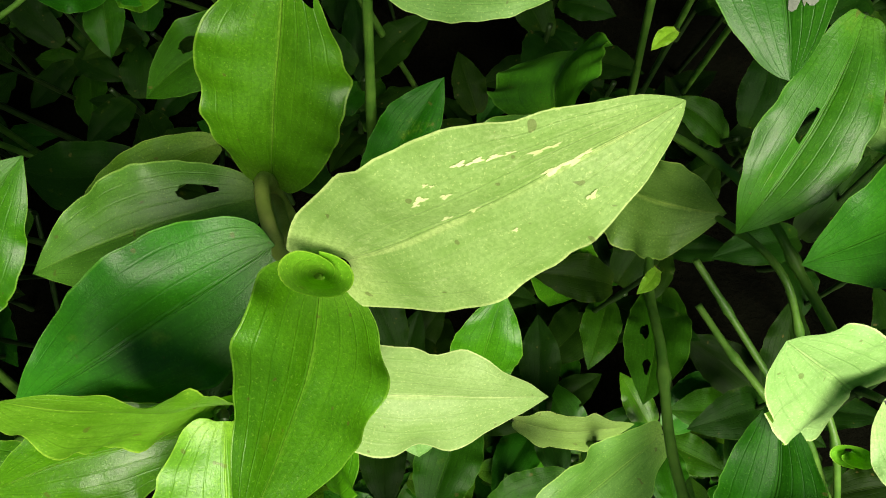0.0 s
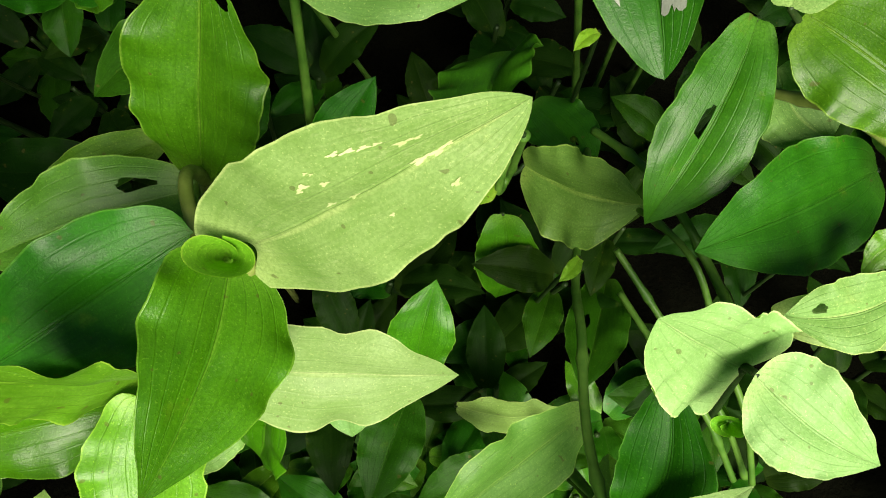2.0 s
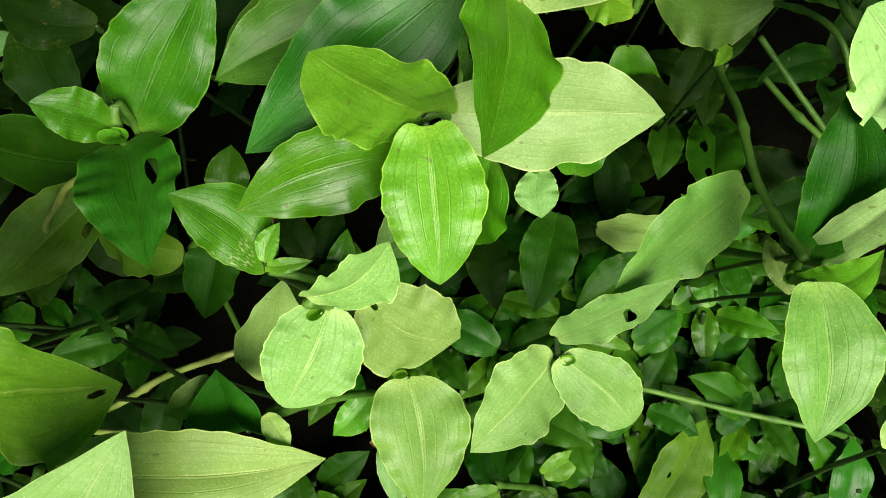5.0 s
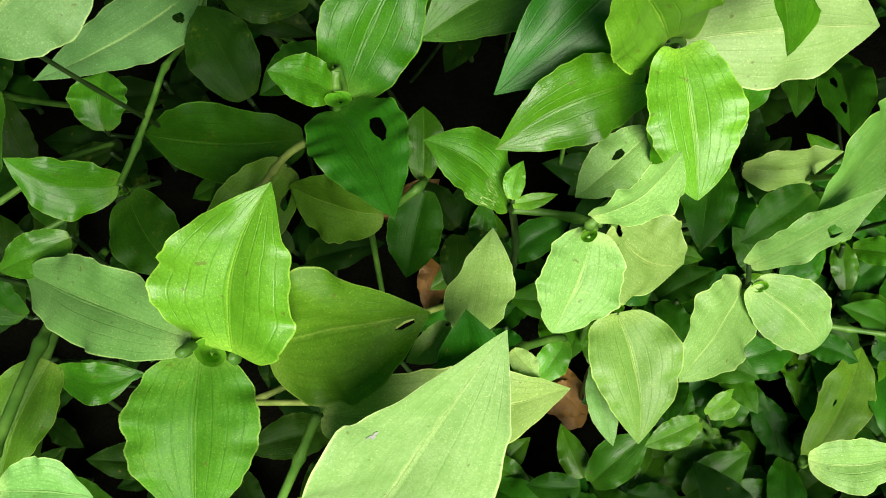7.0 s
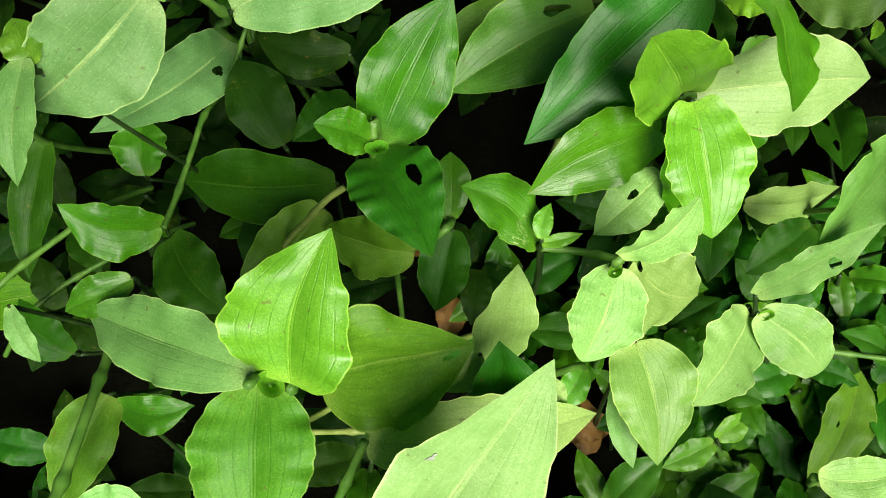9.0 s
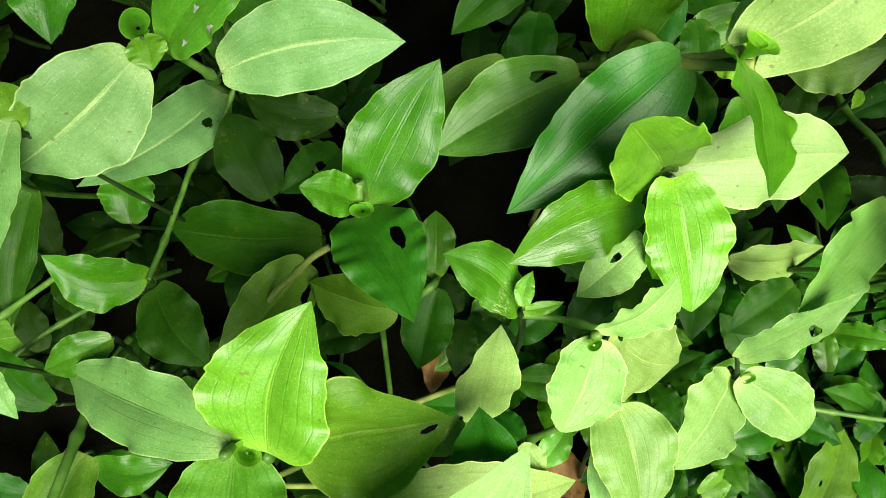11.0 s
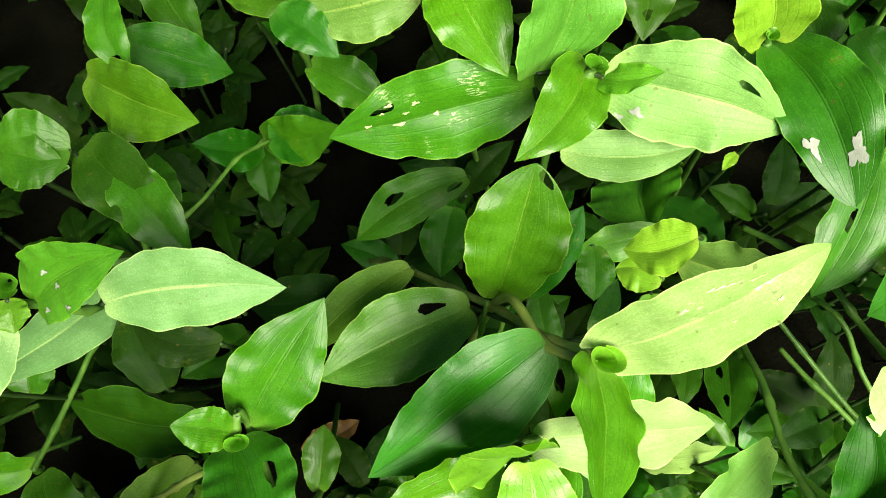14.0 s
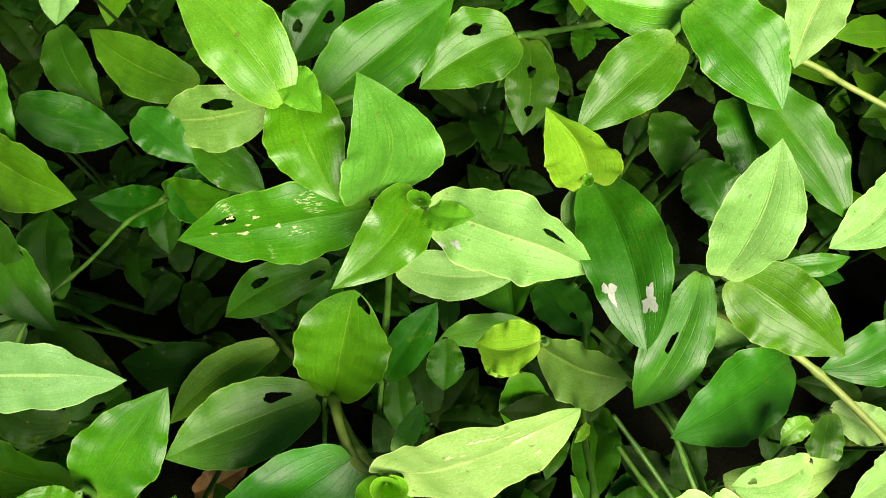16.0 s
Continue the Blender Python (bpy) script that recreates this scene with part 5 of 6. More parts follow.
stem(plant, (-0.2100, 0.2402, 0.2153), (-0.2100, 0.2402, 0.2193), 0.0011, 0.001, 372, nodes=0)
leaf(plant, (-0.2100, 0.2402, 0.2193), (-0.2008, 0.1992, 0.2060), 0.0195, -7, 0.49, 0.10, "m", holes=[(0.8, 0.6, 0.05, 0.2)])
plant = plant_at((-0.0311, 0.2643, 0.0000), "dark glossy green dayflower shoot with one broad leaf eaten by insects")
stem(plant, (-0.0311, 0.2643, -0.0080), (-0.0423, 0.2601, 0.2342), 0.0011, 0.004, 375)
stem(plant, (-0.0423, 0.2601, 0.2352), (-0.0423, 0.2601, 0.2392), 0.0011, 0.001, 376, nodes=0)
leaf(plant, (-0.0423, 0.2601, 0.2392), (-0.0655, 0.2299, 0.2276), 0.0274, 8, 0.54, 0.01, "d", holes=[(0.3, 0.3, 0.08, 0.1), (0.6, 0.7, 0.07, 0.08)])
plant = plant_at((0.2158, 0.1274, 0.0000), "mid-green dayflower shoot with one broad leaf")
stem(plant, (0.2158, 0.1274, -0.0080), (0.1566, 0.1177, 0.2212), 0.0011, 0.004, 379)
stem(plant, (0.1566, 0.1177, 0.2222), (0.1566, 0.1177, 0.2262), 0.0011, 0.001, 380, nodes=0)
leaf(plant, (0.1566, 0.1177, 0.2262), (0.1875, 0.1195, 0.2288), 0.0107, -18, 0.45, 0.05, "m")
plant = plant_at((0.1994, 0.0011, 0.0000), "pale matt green dayflower shoot with one broad leaf")
stem(plant, (0.1994, 0.0011, -0.0080), (0.1737, 0.0553, 0.2050), 0.0011, 0.004, 383)
stem(plant, (0.1737, 0.0553, 0.2060), (0.1737, 0.0553, 0.2100), 0.0011, 0.001, 384, nodes=0)
leaf(plant, (0.1737, 0.0553, 0.2100), (0.2037, 0.0440, 0.2080), 0.0188, -19, 0.53, 0.08, "p")
plant = plant_at((0.2353, 0.0567, 0.0000), "pale matt green dayflower shoot with one broad leaf")
stem(plant, (0.2353, 0.0567, -0.0080), (0.1792, 0.0353, 0.2436), 0.0011, 0.004, 387)
stem(plant, (0.1792, 0.0353, 0.2446), (0.1792, 0.0353, 0.2486), 0.0011, 0.001, 388, nodes=0)
leaf(plant, (0.1792, 0.0353, 0.2486), (0.1536, 0.0148, 0.2401), 0.0186, 12, 0.48, -0.06, "p")
plant = plant_at((-0.0107, 0.0832, 0.0000), "dayflower shoot with one broad leaf, its green darkened for shade")
stem(plant, (-0.0107, 0.0832, -0.0080), (-0.0200, 0.0908, 0.1508), 0.0011, 0.004, 391)
stem(plant, (-0.0200, 0.0908, 0.1518), (-0.0200, 0.0908, 0.1558), 0.0011, 0.001, 392, nodes=0)
leaf(plant, (-0.0200, 0.0908, 0.1558), (-0.0128, 0.0541, 0.1439), 0.0166, -7, 0.48, 0.08, "e")
plant = plant_at((-0.0521, 0.1209, 0.0000), "dayflower shoot with one broad leaf, its green darkened for shade")
stem(plant, (-0.0521, 0.1209, -0.0080), (0.0044, 0.1006, 0.1766), 0.0011, 0.004, 395)
stem(plant, (0.0044, 0.1006, 0.1776), (0.0044, 0.1006, 0.1816), 0.0011, 0.001, 396, nodes=0)
leaf(plant, (0.0044, 0.1006, 0.1816), (0.0019, 0.0764, 0.1733), 0.0187, -2, 0.52, -0.01, "e")
plant = plant_at((0.0252, -0.1347, 0.0000), "mid-green dayflower shoot with five broad leaves")
jointed_stem(plant, [(0.0252, -0.1344, -0.0080), (0.0140, -0.1387, 0.0087), (-0.0059, -0.1290, 0.0205), (-0.0044, -0.1278, 0.0210), (-0.0061, -0.1182, 0.0351), (-0.0344, -0.1059, 0.1115)], 0.0016)
stem(plant, (-0.0344, -0.1059, 0.1115), (-0.0325, -0.1084, 0.1159), 0.0011, 0.001, 400, nodes=0)
leaf(plant, (-0.0325, -0.1084, 0.1159), (-0.0585, -0.1149, 0.1146), 0.0134, 13, 0.49, 0.02, "m")
stem(plant, (-0.0061, -0.1182, 0.0351), (-0.0059, -0.1104, 0.0359), 0.0011, 0.001, 402, nodes=0)
leaf(plant, (-0.0059, -0.1104, 0.0359), (0.0152, -0.0998, 0.0382), 0.0146, -12, 0.46, 0.03, "l")
stem(plant, (-0.0044, -0.1278, 0.0210), (-0.0089, -0.1268, 0.0219), 0.0011, 0.001, 404, nodes=0)
leaf(plant, (-0.0089, -0.1268, 0.0219), (0.0182, -0.1345, 0.0199), 0.0217, -13, 0.58, 0.14, "m")
stem(plant, (-0.0059, -0.1290, 0.0205), (-0.0124, -0.1293, 0.0210), 0.0011, 0.001, 406, nodes=0)
leaf(plant, (-0.0124, -0.1293, 0.0210), (-0.0336, -0.1412, 0.0184), 0.0176, 12, 0.54, -0.05, "m")
stem(plant, (0.0140, -0.1387, 0.0087), (0.0230, -0.1446, 0.0170), 0.0011, 0.001, 408, nodes=0)
leaf(plant, (0.0230, -0.1446, 0.0170), (0.0023, -0.1535, 0.0150), 0.0156, 12, 0.44, -0.04, "p")
plant = plant_at((-0.1013, -0.0783, 0.0000), "warm pale green dayflower shoot with two broad leaves")
jointed_stem(plant, [(-0.0905, -0.0732, -0.0080), (-0.0830, -0.0638, 0.1148), (-0.1115, -0.0701, 0.1838)], 0.0016)
leaf(plant, (-0.0830, -0.0638, 0.1178), (-0.1013, -0.0801, 0.1141), 0.0146, 10, 0.48, -0.05, "l")
leaf(plant, (-0.1115, -0.0701, 0.1868), (-0.1043, -0.0821, 0.1840), 0.0089, -6, 0.48, -0.03, "y")
plant = plant_at((-0.1435, -0.0598, 0.0000), "warm pale green dayflower shoot with one broad leaf")
stem(plant, (-0.1435, -0.0598, -0.0080), (-0.1321, -0.0560, 0.1754), 0.0011, 0.004, 415)
stem(plant, (-0.1321, -0.0560, 0.1764), (-0.1321, -0.0560, 0.1804), 0.0011, 0.001, 416, nodes=0)
leaf(plant, (-0.1321, -0.0560, 0.1804), (-0.1496, -0.0672, 0.1779), 0.0119, 11, 0.46, -0.10, "y")
plant = plant_at((-0.0579, -0.1076, 0.0000), "pale matt green dayflower shoot with one broad leaf")
stem(plant, (-0.0579, -0.1076, -0.0080), (-0.0740, -0.0765, 0.1267), 0.0011, 0.004, 419)
stem(plant, (-0.0740, -0.0765, 0.1277), (-0.0740, -0.0765, 0.1317), 0.0011, 0.001, 420, nodes=0)
leaf(plant, (-0.0740, -0.0765, 0.1317), (-0.0731, -0.1121, 0.1234), 0.0129, 0, 0.46, 0.04, "p")
plant = plant_at((0.0635, -0.0097, 0.0000), "dayflower shoot with one broad leaf, its green darkened for shade")
stem(plant, (0.0635, -0.0097, -0.0080), (0.0520, -0.0133, 0.0935), 0.0011, 0.004, 423)
stem(plant, (0.0520, -0.0133, 0.0945), (0.0520, -0.0133, 0.0985), 0.0011, 0.001, 424, nodes=0)
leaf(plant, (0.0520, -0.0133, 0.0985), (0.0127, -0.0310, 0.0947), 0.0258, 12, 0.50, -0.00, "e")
plant = plant_at((-0.1407, -0.0918, 0.0000), "mid-green dayflower shoot with one broad leaf")
stem(plant, (-0.1407, -0.0918, -0.0080), (-0.1683, -0.0385, 0.1710), 0.0011, 0.004, 427)
stem(plant, (-0.1683, -0.0385, 0.1720), (-0.1683, -0.0385, 0.1760), 0.0011, 0.001, 428, nodes=0)
leaf(plant, (-0.1683, -0.0385, 0.1760), (-0.1827, -0.0250, 0.1797), 0.0033, 13, 0.46, 0.14, "m")
plant = plant_at((-0.2551, -0.0102, 0.0000), "dayflower shoot with one broad leaf, its green darkened for shade")
stem(plant, (-0.2551, -0.0102, -0.0080), (-0.3149, -0.0153, 0.1304), 0.0011, 0.004, 431)
stem(plant, (-0.3149, -0.0153, 0.1314), (-0.3149, -0.0153, 0.1354), 0.0011, 0.001, 432, nodes=0)
leaf(plant, (-0.3149, -0.0153, 0.1354), (-0.3348, 0.0132, 0.1436), 0.0218, 11, 0.46, -0.11, "e")
plant = plant_at((-0.3109, -0.0238, 0.0000), "mid-green dayflower shoot with one broad leaf")
stem(plant, (-0.3109, -0.0238, -0.0080), (-0.2528, -0.0091, 0.2057), 0.0011, 0.004, 435)
stem(plant, (-0.2528, -0.0091, 0.2067), (-0.2528, -0.0091, 0.2107), 0.0011, 0.001, 436, nodes=0)
leaf(plant, (-0.2528, -0.0091, 0.2107), (-0.2795, -0.0156, 0.2080), 0.0154, 16, 0.50, -0.01, "m")
plant = plant_at((-0.3202, -0.0397, 0.0000), "mid-green dayflower shoot with one broad leaf")
stem(plant, (-0.3202, -0.0397, -0.0080), (-0.2857, -0.0460, 0.1594), 0.0011, 0.004, 439)
stem(plant, (-0.2857, -0.0460, 0.1604), (-0.2857, -0.0460, 0.1644), 0.0011, 0.001, 440, nodes=0)
leaf(plant, (-0.2857, -0.0460, 0.1644), (-0.2514, -0.0530, 0.1632), 0.0123, -17, 0.50, 0.01, "m")
plant = plant_at((-0.2474, 0.0876, 0.0000), "bright lime-green dayflower shoot with one broad leaf")
stem(plant, (-0.2474, 0.0876, -0.0080), (-0.2603, 0.0551, 0.2518), 0.0011, 0.004, 443)
stem(plant, (-0.2603, 0.0551, 0.2528), (-0.2603, 0.0551, 0.2568), 0.0011, 0.001, 444, nodes=0)
leaf(plant, (-0.2603, 0.0551, 0.2568), (-0.2642, 0.0707, 0.2615), 0.0148, 5, 0.48, 0.03, "l")
plant = plant_at((-0.2711, -0.0132, 0.0000), "pale matt green dayflower shoot with one broad leaf")
stem(plant, (-0.2711, -0.0132, -0.0080), (-0.3055, -0.0066, 0.1939), 0.0011, 0.004, 447)
stem(plant, (-0.3055, -0.0066, 0.1949), (-0.3055, -0.0066, 0.1989), 0.0011, 0.001, 448, nodes=0)
leaf(plant, (-0.3055, -0.0066, 0.1989), (-0.2981, -0.0291, 0.1922), 0.0100, -7, 0.57, 0.04, "p")
plant = plant_at((-0.2015, 0.0981, 0.0000), "deep green dayflower shoot with one broad leaf")
stem(plant, (-0.2015, 0.0981, -0.0080), (-0.2034, 0.0631, 0.1418), 0.0011, 0.004, 451)
stem(plant, (-0.2034, 0.0631, 0.1428), (-0.2034, 0.0631, 0.1468), 0.0011, 0.001, 452, nodes=0)
# k: leaf colour stands in for deep shade behind the pale leaves
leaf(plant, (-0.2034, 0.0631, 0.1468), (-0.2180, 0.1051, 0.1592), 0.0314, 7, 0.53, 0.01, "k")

plant = plant_at((0.0830, 0.1520, 0.0000), "yellow-lime dayflower shoot with one tiny leaf")
stem(plant, (0.0830, 0.1520, -0.0080), (0.0800, 0.1370, 0.1880), 0.0011, 0.004, 701)
leaf(plant, (0.0800, 0.1370, 0.1880), (0.0705, 0.1290, 0.1885), 0.0060, 5, 0.45, 0.05, "v")
plant = plant_at((0.0600, 0.2700, 0.0000), "yellow-lime dayflower shoot with one tiny leaf")
stem(plant, (0.0600, 0.2700, -0.0080), (0.0530, 0.2590, 0.1600), 0.0011, 0.004, 702)
leaf(plant, (0.0530, 0.2590, 0.1600), (0.0440, 0.2520, 0.1620), 0.0050, 5, 0.45, 0.05, "v")
plant = plant_at((0.0760, 0.0680, 0.0000), "yellow-lime dayflower shoot with one tiny leaf")
stem(plant, (0.0760, 0.0680, -0.0080), (0.0720, 0.0570, 0.1715), 0.0011, 0.004, 703)
leaf(plant, (0.0720, 0.0570, 0.1715), (0.0640, 0.0480, 0.1730), 0.0055, 5, 0.45, -0.05, "v")
plant = plant_at((0.0638, 0.1141, 0.0000), "mid-green dayflower shoot with one broad leaf")
stem(plant, (0.0638, 0.1141, -0.0080), (0.0518, 0.0941, 0.1068), 0.0011, 0.004, 760)
leaf(plant, (0.0518, 0.0941, 0.1068), (0.0520, 0.0657, 0.0551), 0.0310, -3, 0.46, -0.06, "m", arch=0.05, cup=0.16)
plant = plant_at((0.0670, 0.1775, 0.0000), "dark green dayflower shoot with one broad leaf")
stem(plant, (0.0670, 0.1775, -0.0080), (0.0550, 0.1575, 0.1398), 0.0011, 0.004, 761)
leaf(plant, (0.0550, 0.1575, 0.1398), (0.0444, 0.1179, 0.1474), 0.0556, -44, 0.51, 0.06, "d", arch=0.08, cup=0.35, sharp=1.2)
plant = plant_at((0.0778, 0.1654, 0.0000), "dark green dayflower shoot with one broad leaf")
stem(plant, (0.0778, 0.1654, -0.0080), (0.0658, 0.1454, 0.1147), 0.0011, 0.004, 762)
leaf(plant, (0.0658, 0.1454, 0.1147), (0.0898, 0.1098, 0.1268), 0.0320, 4, 0.53, 0.02, "d", arch=0.05, cup=0.15, sharp=1.2, holes=[(0.68, 0.45, 0.06, 0.05)])
plant = plant_at((0.0857, -0.0133, 0.0000), "warm pale green dayflower shoot with one broad leaf")
stem(plant, (0.0857, -0.0133, -0.0080), (0.0737, -0.0333, 0.1952), 0.0011, 0.004, 763)
leaf(plant, (0.0737, -0.0333, 0.1952), (0.0802, -0.0099, 0.1621), 0.0108, 8, 0.50, -0.02, "y", arch=0.05, cup=0.20)
plant = plant_at((0.0907, -0.0226, 0.0000), "warm pale green dayflower shoot with one broad leaf")
stem(plant, (0.0907, -0.0226, -0.0080), (0.0787, -0.0426, 0.1710), 0.0011, 0.004, 764)
leaf(plant, (0.0787, -0.0426, 0.1710), (0.0739, -0.0212, 0.1685), 0.0100, 11, 0.50, -0.03, "y", arch=0.06, cup=0.20)


# ---- dead leaves lying on the soil ----
def dead_leaf(x, y, turn, size, seed):
    """A dry curled leaf with a short stalk."""
    way = Vector((math.cos(turn), math.sin(turn), 0.10))
    v, f, uv = blade(-way * size * 0.5, way * size * 0.5, size * 0.5, 8, 0.45, 0.05, 0.10, 0.30, 1.4, 1.25, -0.4, seed)
    low = min(q.z for q in v)
    ob = mesh_object("dead_leaf", [q - Vector((0, 0, low)) for q in v], f, LITTER, None, "", uv)
    ob.location = (x, y, 0.004)
    return tagged(ob, "dry curled brown leaf lying on dark soil", "dead leaf", "dead leaves")


DEAD = [(-0.144, 0.047), (-0.075, -0.086), (-0.078, -0.09), (-0.138, -0.008)]
for k, (x, y) in enumerate(DEAD):
    dead_leaf(x, y, 0.4 + 1.3 * k, 0.042, 70 + k)

# ---- jointed stems that creep between the shoots ----
def creeping_stem(points, radius=0.0022, mat=None, runs=(True, True)):
    """A stem through the given places, smoothed, with swollen joints."""
    points = [Vector(q) for q in points]
    # an end that carries no leaf runs on between the leaves
    for turn in range(2):
        points.reverse()
        end, way = points[-1], (points[-1] - points[-2]).normalized()
        way.z = min(way.z, -0.15)
        if runs[turn] and min((end - b).length for b in LEAF_BASES) > 0.009:
            points += [end + way * 0.020, end + way * 0.045 + Vector((0, 0, -0.014))]
    o = Vector(points[0])
    path = [q - o for q in smooth_path(points)]
    v, f = tube(path, joint_radii(path, radius), 10)
    ob = mesh_object("creeping_stem", v, f, mat or STEM)
    ob.location = o
    return tagged(ob, "jointed green stem creeping between the leaves", "stem", "creeping stems")


creeping_stem([(-0.0243, 0.0356, 0.2658), (-0.0349, 0.0450, 0.2480), (-0.0478, 0.0670, 0.2130), (-0.0660, 0.0900, 0.1780), (-0.0861, 0.1147, 0.1391)], .00168, OLD_STEM)
creeping_stem([(-0.0517, 0.0705, 0.2146), (-0.0551, 0.0602, 0.1839), (-0.0595, 0.0438, 0.1515)], .00112)
creeping_stem([(0.0713, -0.0356, 0.2001), (0.0693, -0.0028, 0.1810), (0.0712, 0.0303, 0.1712), (0.0736, 0.0557, 0.1547), (0.0825, 0.0948, 0.1372)], .00168)
creeping_stem([(0.0997, 0.0647, 0.1990), (0.1085, 0.0490, 0.1948), (0.1107, 0.0305, 0.2039), (0.1062, 0.0180, 0.2191)], .00154)
creeping_stem([(0.0880, 0.0466, 0.1616), (0.0969, 0.0309, 0.1621), (0.1055, 0.0177, 0.1632)], .00126, runs=(False, True))
creeping_stem([(0.0856, 0.0605, 0.1700), (0.1014, 0.0398, 0.1598), (0.1158, 0.0175, 0.1538)], .00126, runs=(False, True))
creeping_stem([(-0.1035, -0.0255, 0.2075), (-0.0904, -0.0291, 0.2065), (-0.0766, -0.0371, 0.2137)], .00140)
creeping_stem([(-0.1730, 0.0190, 0.1900), (-0.1817, 0.0166, 0.1862), (-0.1935, 0.0143, 0.1716)], .00140, OLD_STEM, runs=(False, True))
creeping_stem([(-0.2636, 0.0321, 0.1484), (-0.2570, 0.0504, 0.1440), (-0.2486, 0.0736, 0.1409)], .00140)
creeping_stem([(-0.2996, -0.0285, 0.1415), (-0.3067, -0.0490, 0.1453), (-0.3159, -0.0831, 0.1548)], .00182)
creeping_stem([(0.1541, 0.0770, 0.2256), (0.1712, 0.0615, 0.2215), (0.1916, 0.0365, 0.2195)], .00168, OLD_STEM)
creeping_stem([(0.0387, 0.2171, 0.2632), (0.0593, 0.2302, 0.2481), (0.0863, 0.2443, 0.2332)], .00140)
creeping_stem([(0.1740, 0.2078, 0.2514), (0.1964, 0.1988, 0.2443), (0.2174, 0.1870, 0.2411)], .00140, OLD_STEM)
creeping_stem([(-0.1789, -0.0812, 0.2019), (-0.1895, -0.0937, 0.1892), (-0.2016, -0.1080, 0.1761)], .00168)
creeping_stem([(-0.1996, 0.1394, 0.1585), (-0.1859, 0.1559, 0.1536), (-0.1774, 0.1703, 0.1481)], .00112)
creeping_stem([(0.1101, 0.0501, 0.1812), (0.1193, 0.0331, 0.1673), (0.1240, 0.0197, 0.1637)], .00126)
creeping_stem([(-0.2771, -0.0334, 0.1850), (-0.2778, -0.0533, 0.2000), (-0.2824, -0.0738, 0.2080), (-0.2856, -0.0882, 0.2150)], .00200)
creeping_stem([(-0.3392, 0.0193, 0.1500), (-0.3264, 0.0316, 0.1450), (-0.3143, 0.0418, 0.1400)], .00150)
creeping_stem([(-0.3308, 0.0207, 0.1200), (-0.3200, 0.0270, 0.1180), (-0.3074, 0.0334, 0.1150)], .00130)
creeping_stem([(-0.2467, -0.0643, 0.0600), (-0.2165, -0.0577, 0.0700), (-0.1877, -0.0462, 0.0800), (-0.1617, -0.0401, 0.0850)], .00170, OLD_STEM)
creeping_stem([(-0.2098, -0.0700, 0.1000), (-0.1950, -0.0725, 0.1010), (-0.1809, -0.0761, 0.1000)], .00150, OLD_STEM)
creeping_stem([(0.0620, -0.0749, 0.0500), (0.0946, -0.0858, 0.0500), (0.1237, -0.0946, 0.0500)], .00150)

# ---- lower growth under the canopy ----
# default kinds are the shade-darkened greens, so gaps between shoots read as black
def small_plant(seed, size, kinds="kkkke", words="small green shoot low among the stems, darkened as if in shade"):
    """A low shoot with four to six leaves round its stem."""
    rng = random.Random(seed)
    ob = plant_at((0, 0, 0), words, "lower shoots")
    tall = size * rng.uniform(0.9, 1.3)
    stem(ob, (0, 0, -0.01), (rng.uniform(-.01, .01), rng.uniform(-.01, .01), tall), 0.0016, 0.006, seed)
    for k in range(rng.randint(4, 6)):
        w = k * 2.4 + rng.uniform(-0.4, 0.4)
        z = tall * (0.45 + 0.55 * k / 5)
        ln = size * rng.uniform(0.55, 0.85)
        d = Vector((math.cos(w), math.sin(w), rng.uniform(-0.1, 0.45)))
        leaf(ob, d * 0.003 + Vector((0, 0, z)), Vector((0, 0, z)) + d * ln, ln * rng.uniform(0.42, 0.55), rng.uniform(-12, 12), rng.uniform(0.4, 0.5),
             rng.uniform(-0.04, 0.04), rng.choice(kinds), rng.uniform(0.05, 0.12), 0.12)
    return ob


# middle of the area where low shoots get lighter greens in place of sunlight
SUN_PATCH = (0.01, -0.080)
rng = random.Random(11)
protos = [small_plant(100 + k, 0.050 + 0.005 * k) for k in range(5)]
for k, ob in enumerate(protos):
    ob.matrix_basis = pose(-0.22 + 0.1 * k, -0.02 + 0.03 * k, 0, 0, 0, 70 * k)
spots = []
while len(spots) < 140:
    x, y = rng.uniform(-0.46, 0.36), rng.uniform(-0.27, 0.46)
    if all(math.hypot(x - a, y - b) > 0.029 for a, b in spots) and all(math.hypot(x - a, y - b) > 0.032 for a, b in DEAD):
        spots.append((x, y))
# lit copies of the low shoots: sunlight is put into their leaf colours
bright = [small_plant(200 + k, 0.046 + 0.005 * k, "mmdet", "small green shoot low among the stems, lightened as if sunlit") for k in range(2)]
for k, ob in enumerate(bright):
    ob.matrix_basis = pose(SUN_PATCH[0] + 0.04 * k, SUN_PATCH[1], 0, 0, 0, 120 * k)
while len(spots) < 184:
    x, y = SUN_PATCH[0] + rng.uniform(-0.14, 0.14), SUN_PATCH[1] + rng.uniform(-0.085, 0.085)
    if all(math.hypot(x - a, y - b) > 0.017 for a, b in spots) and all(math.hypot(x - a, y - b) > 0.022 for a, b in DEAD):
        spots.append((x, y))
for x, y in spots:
    near = abs(x - SUN_PATCH[0]) < 0.14 and abs(y - SUN_PATCH[1]) < 0.085
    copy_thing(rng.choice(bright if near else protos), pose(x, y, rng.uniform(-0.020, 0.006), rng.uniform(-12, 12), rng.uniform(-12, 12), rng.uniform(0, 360)))


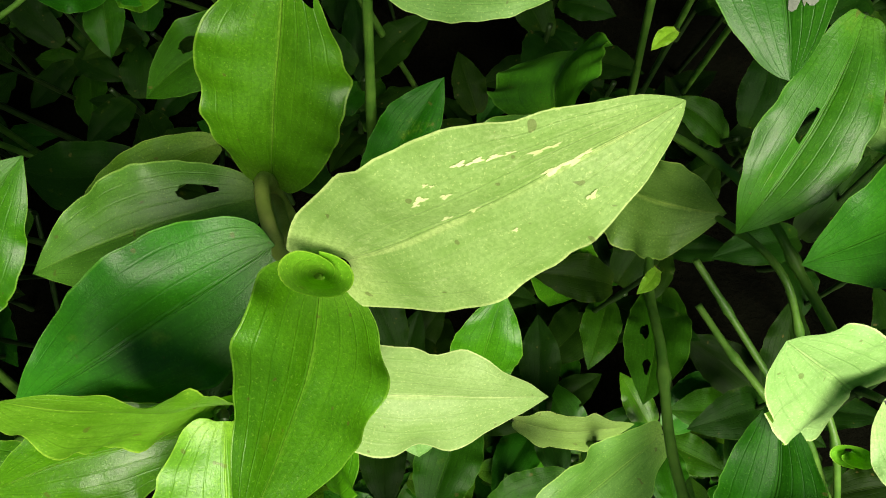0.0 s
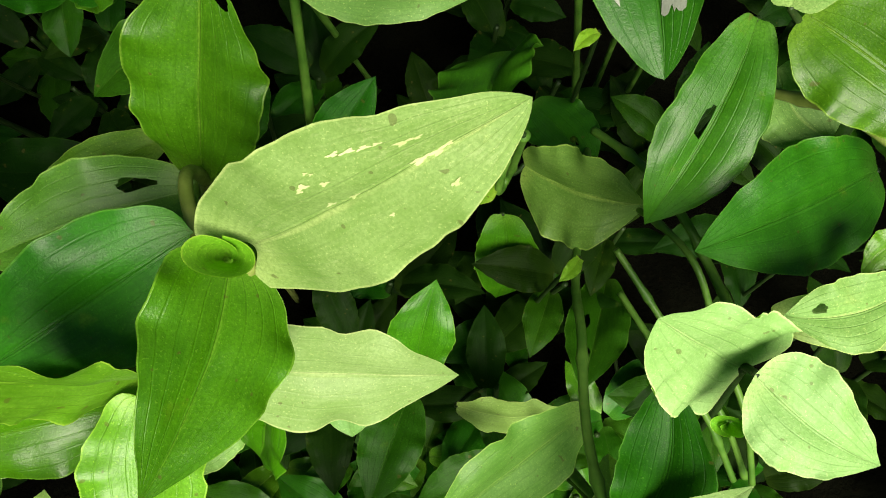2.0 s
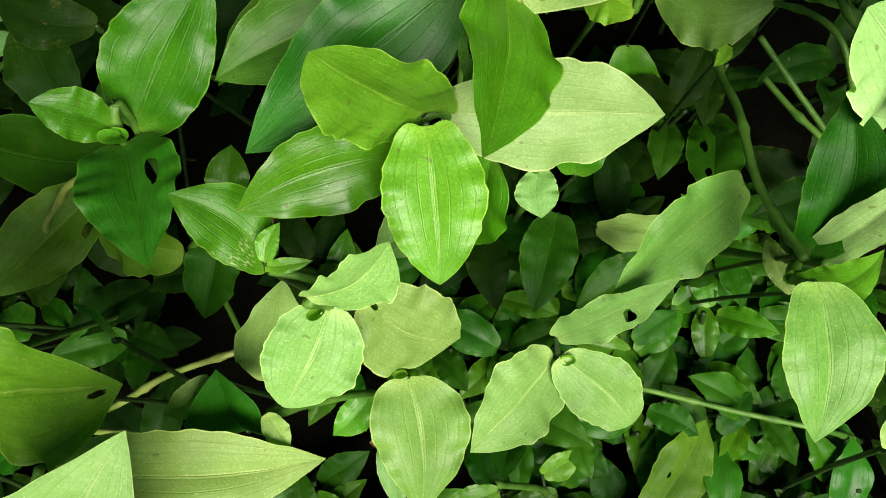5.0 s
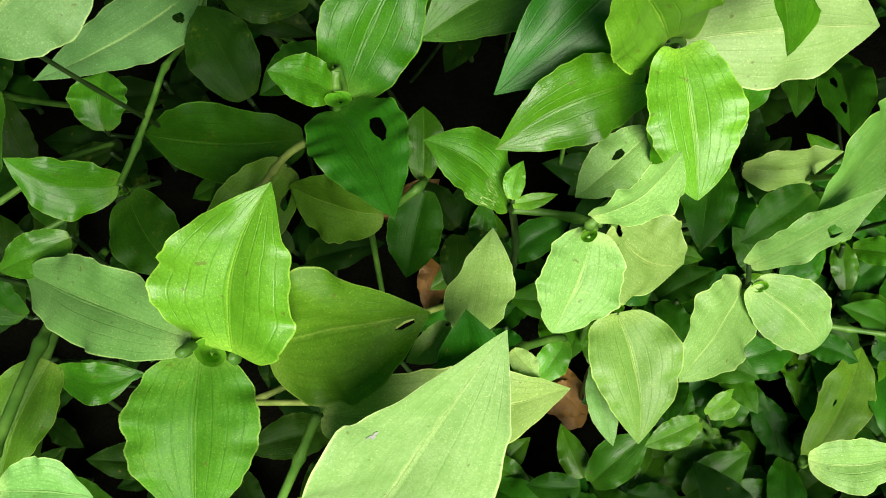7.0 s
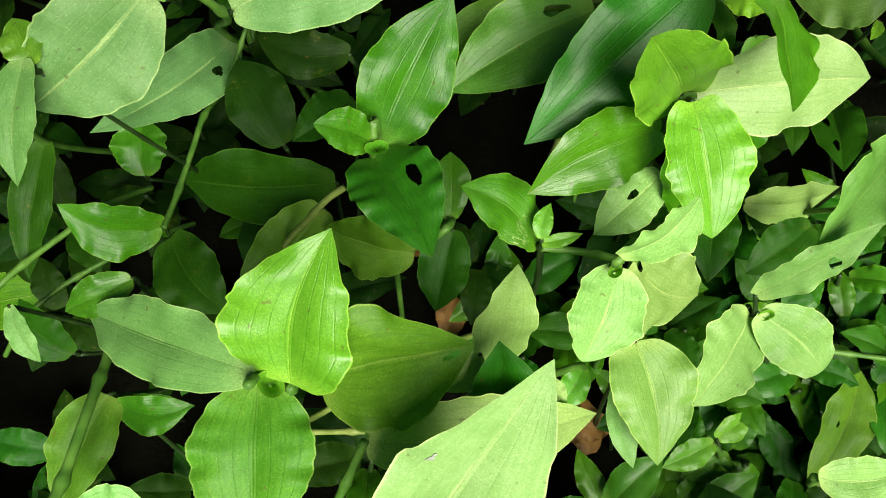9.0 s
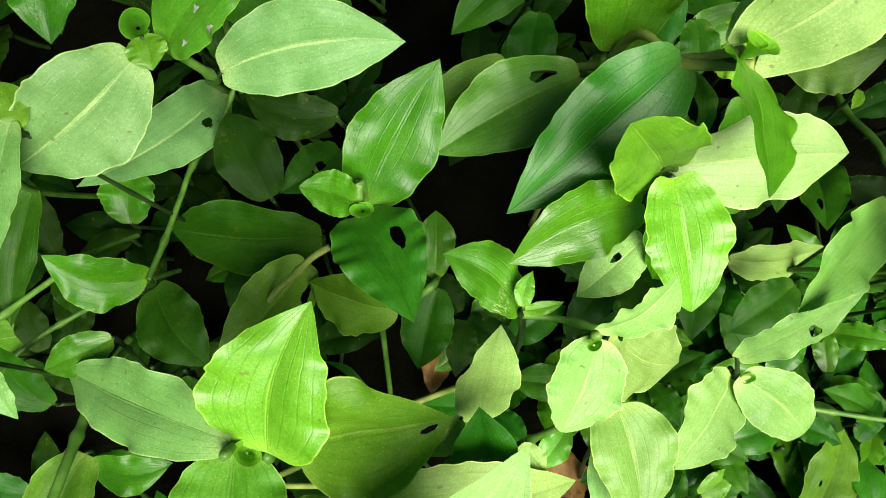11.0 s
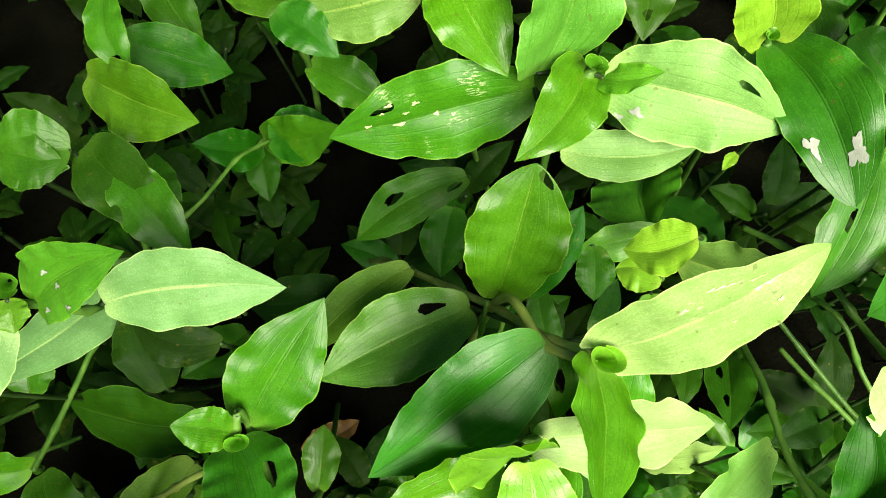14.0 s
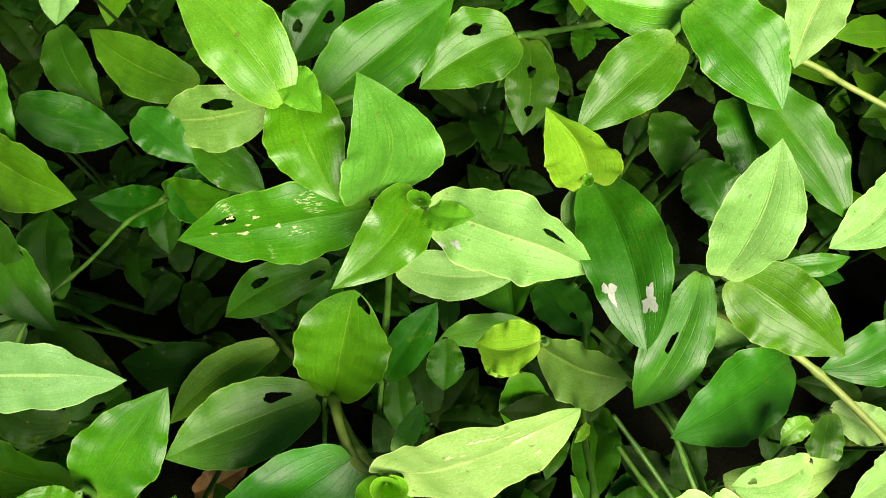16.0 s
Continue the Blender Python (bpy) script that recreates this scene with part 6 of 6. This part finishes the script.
def surrounding_growth():
    """The bed goes on round about: one mass of shoots of the same height."""
    rng = random.Random(31)
    verts, faces, uvs, spots = [], [], [], []
    while len(spots) < 620:
        x, y = rng.uniform(-1.5, 1.4), rng.uniform(-1.3, 1.6)
        outside = max(-0.42 - x, x - 0.32, -0.24 - y, y - 0.42)
        near = math.hypot(x + 0.05, y - 0.1)
        if outside > 0 and rng.random() < 1.5 - near and all(abs(x - a) + abs(y - b) > 0.055 for a, b in spots):
            spots.append((x, y))
    for n, (x, y) in enumerate(spots):
        tall = rng.uniform(0.14, 0.24)
        for k in range(9):
            w = k * 2.4 + rng.uniform(-0.3, 0.3)
            q = Vector((x, y, tall * (0.2 + 0.8 * k / 8)))
            ln = rng.uniform(0.045, 0.072)
            d = Vector((math.cos(w), math.sin(w), rng.uniform(-0.2, 0.35)))
            bv, bf, bu = blade(q, q + d * ln, ln * rng.uniform(0.42, 0.52), rng.uniform(-15, 15), 0.43, 0.0, 0.07, 0.12, 0.5, 1.3, 0.0, 2000 + n * 9 + k, (), 6, 4)
            n0 = len(verts)
            verts += bv
            uvs += bu
            faces += [tuple(i + n0 for i in face) for face in bf]
        sv, sf = tube([(x, y, -0.01), (x + 0.004, y, tall * 0.5), (x, y, tall)], [0.002, 0.002, 0.0015], 5)
        n0 = len(verts)
        verts += sv
        uvs += [(0.5, 0.3)] * len(sv)
        faces += [tuple(i + n0 for i in face) for face in sf]
    ob = mesh_object("surrounding_plants", verts, faces, MATS["m"], None, "", uvs)
    return tagged(ob, "dense low green plants continuing round the bed", "plants", kind="stuff")


surrounding_growth()

# ---- unseen shrub, added so that its bough shades one side of the bed ----
def overhanging_shrub():
    rng = random.Random(77)
    foot = Vector((-1.1, -0.95, 0.0))
    ob = new("overhanging_shrub")
    ob.location = foot
    tagged(ob, "tall leafy shrub, unseen, added to shade the bed, dark green", "shrub")
    hub = Vector((-0.30, 0.23, 0.2)) + sun_from * 0.55 - foot
    pts = [Vector((0, 0, -0.05)), Vector((0.05, 0.05, 0.42)), Vector((0.26, 0.22, 0.74)), hub * 0.75 + Vector((0, 0, 0.24)), hub]
    path = []
    for i in range(len(pts) - 1):
        for k in range(6):
            path.append(pts[i].lerp(pts[i + 1], k / 6))
    path.append(pts[-1])
    v, f = tube(path, [0.014 * (1 - 0.8 * i / (len(path) - 1)) + 0.002 for i in range(len(path))], 10)
    mesh_object("trunk", v, f, BARK, ob, "grey-brown bark")
    verts, faces, uvs = [], [], []
    for k in range(64):
        w, r = rng.uniform(0, 6.283), rng.random() ** 0.5
        wide = 1 + 0.12 * math.sin(3 * w + 1) + 0.08 * math.sin(7 * w)
        x, y = -0.30 + 0.25 * r * wide * math.cos(w), 0.27 + 0.22 * r * wide * math.sin(w)
        q = Vector((x, y, 0.2)) + sun_from * rng.uniform(0.48, 0.66) - foot
        d = Vector((rng.uniform(-1, 1), rng.uniform(-1, 1), rng.uniform(-0.7, 0.2))).normalized()
        ln = rng.uniform(0.05, 0.085)
        bv, bf, bu = blade(q, q + d * ln, ln * 0.48, rng.uniform(-30, 30), 0.42, 0.0, 0.06, 0.1, 0.5, 1.3, 0.1, 900 + k, (), 8, 4)
        n0 = len(verts)
        verts += bv
        uvs += bu
        faces += [tuple(i + n0 for i in face) for face in bf]
    crown = mesh_object("crown", verts, faces, MATS["d"], ob, "", uvs)
    tagged(crown, kind="stuff")
    for k in range(7):
        w = k * 0.9
        tip = hub + Vector((0.18 * math.cos(w), 0.16 * math.sin(w), 0.02))
        v, f = tube([hub.lerp(tip, j / 5) + Vector((0, 0, 0.02 * math.sin(j))) for j in range(6)], [0.004 - 0.0005 * j for j in range(6)], 6)
        mesh_object("twig", v, f, BARK, ob)
    return ob


overhanging_shrub()
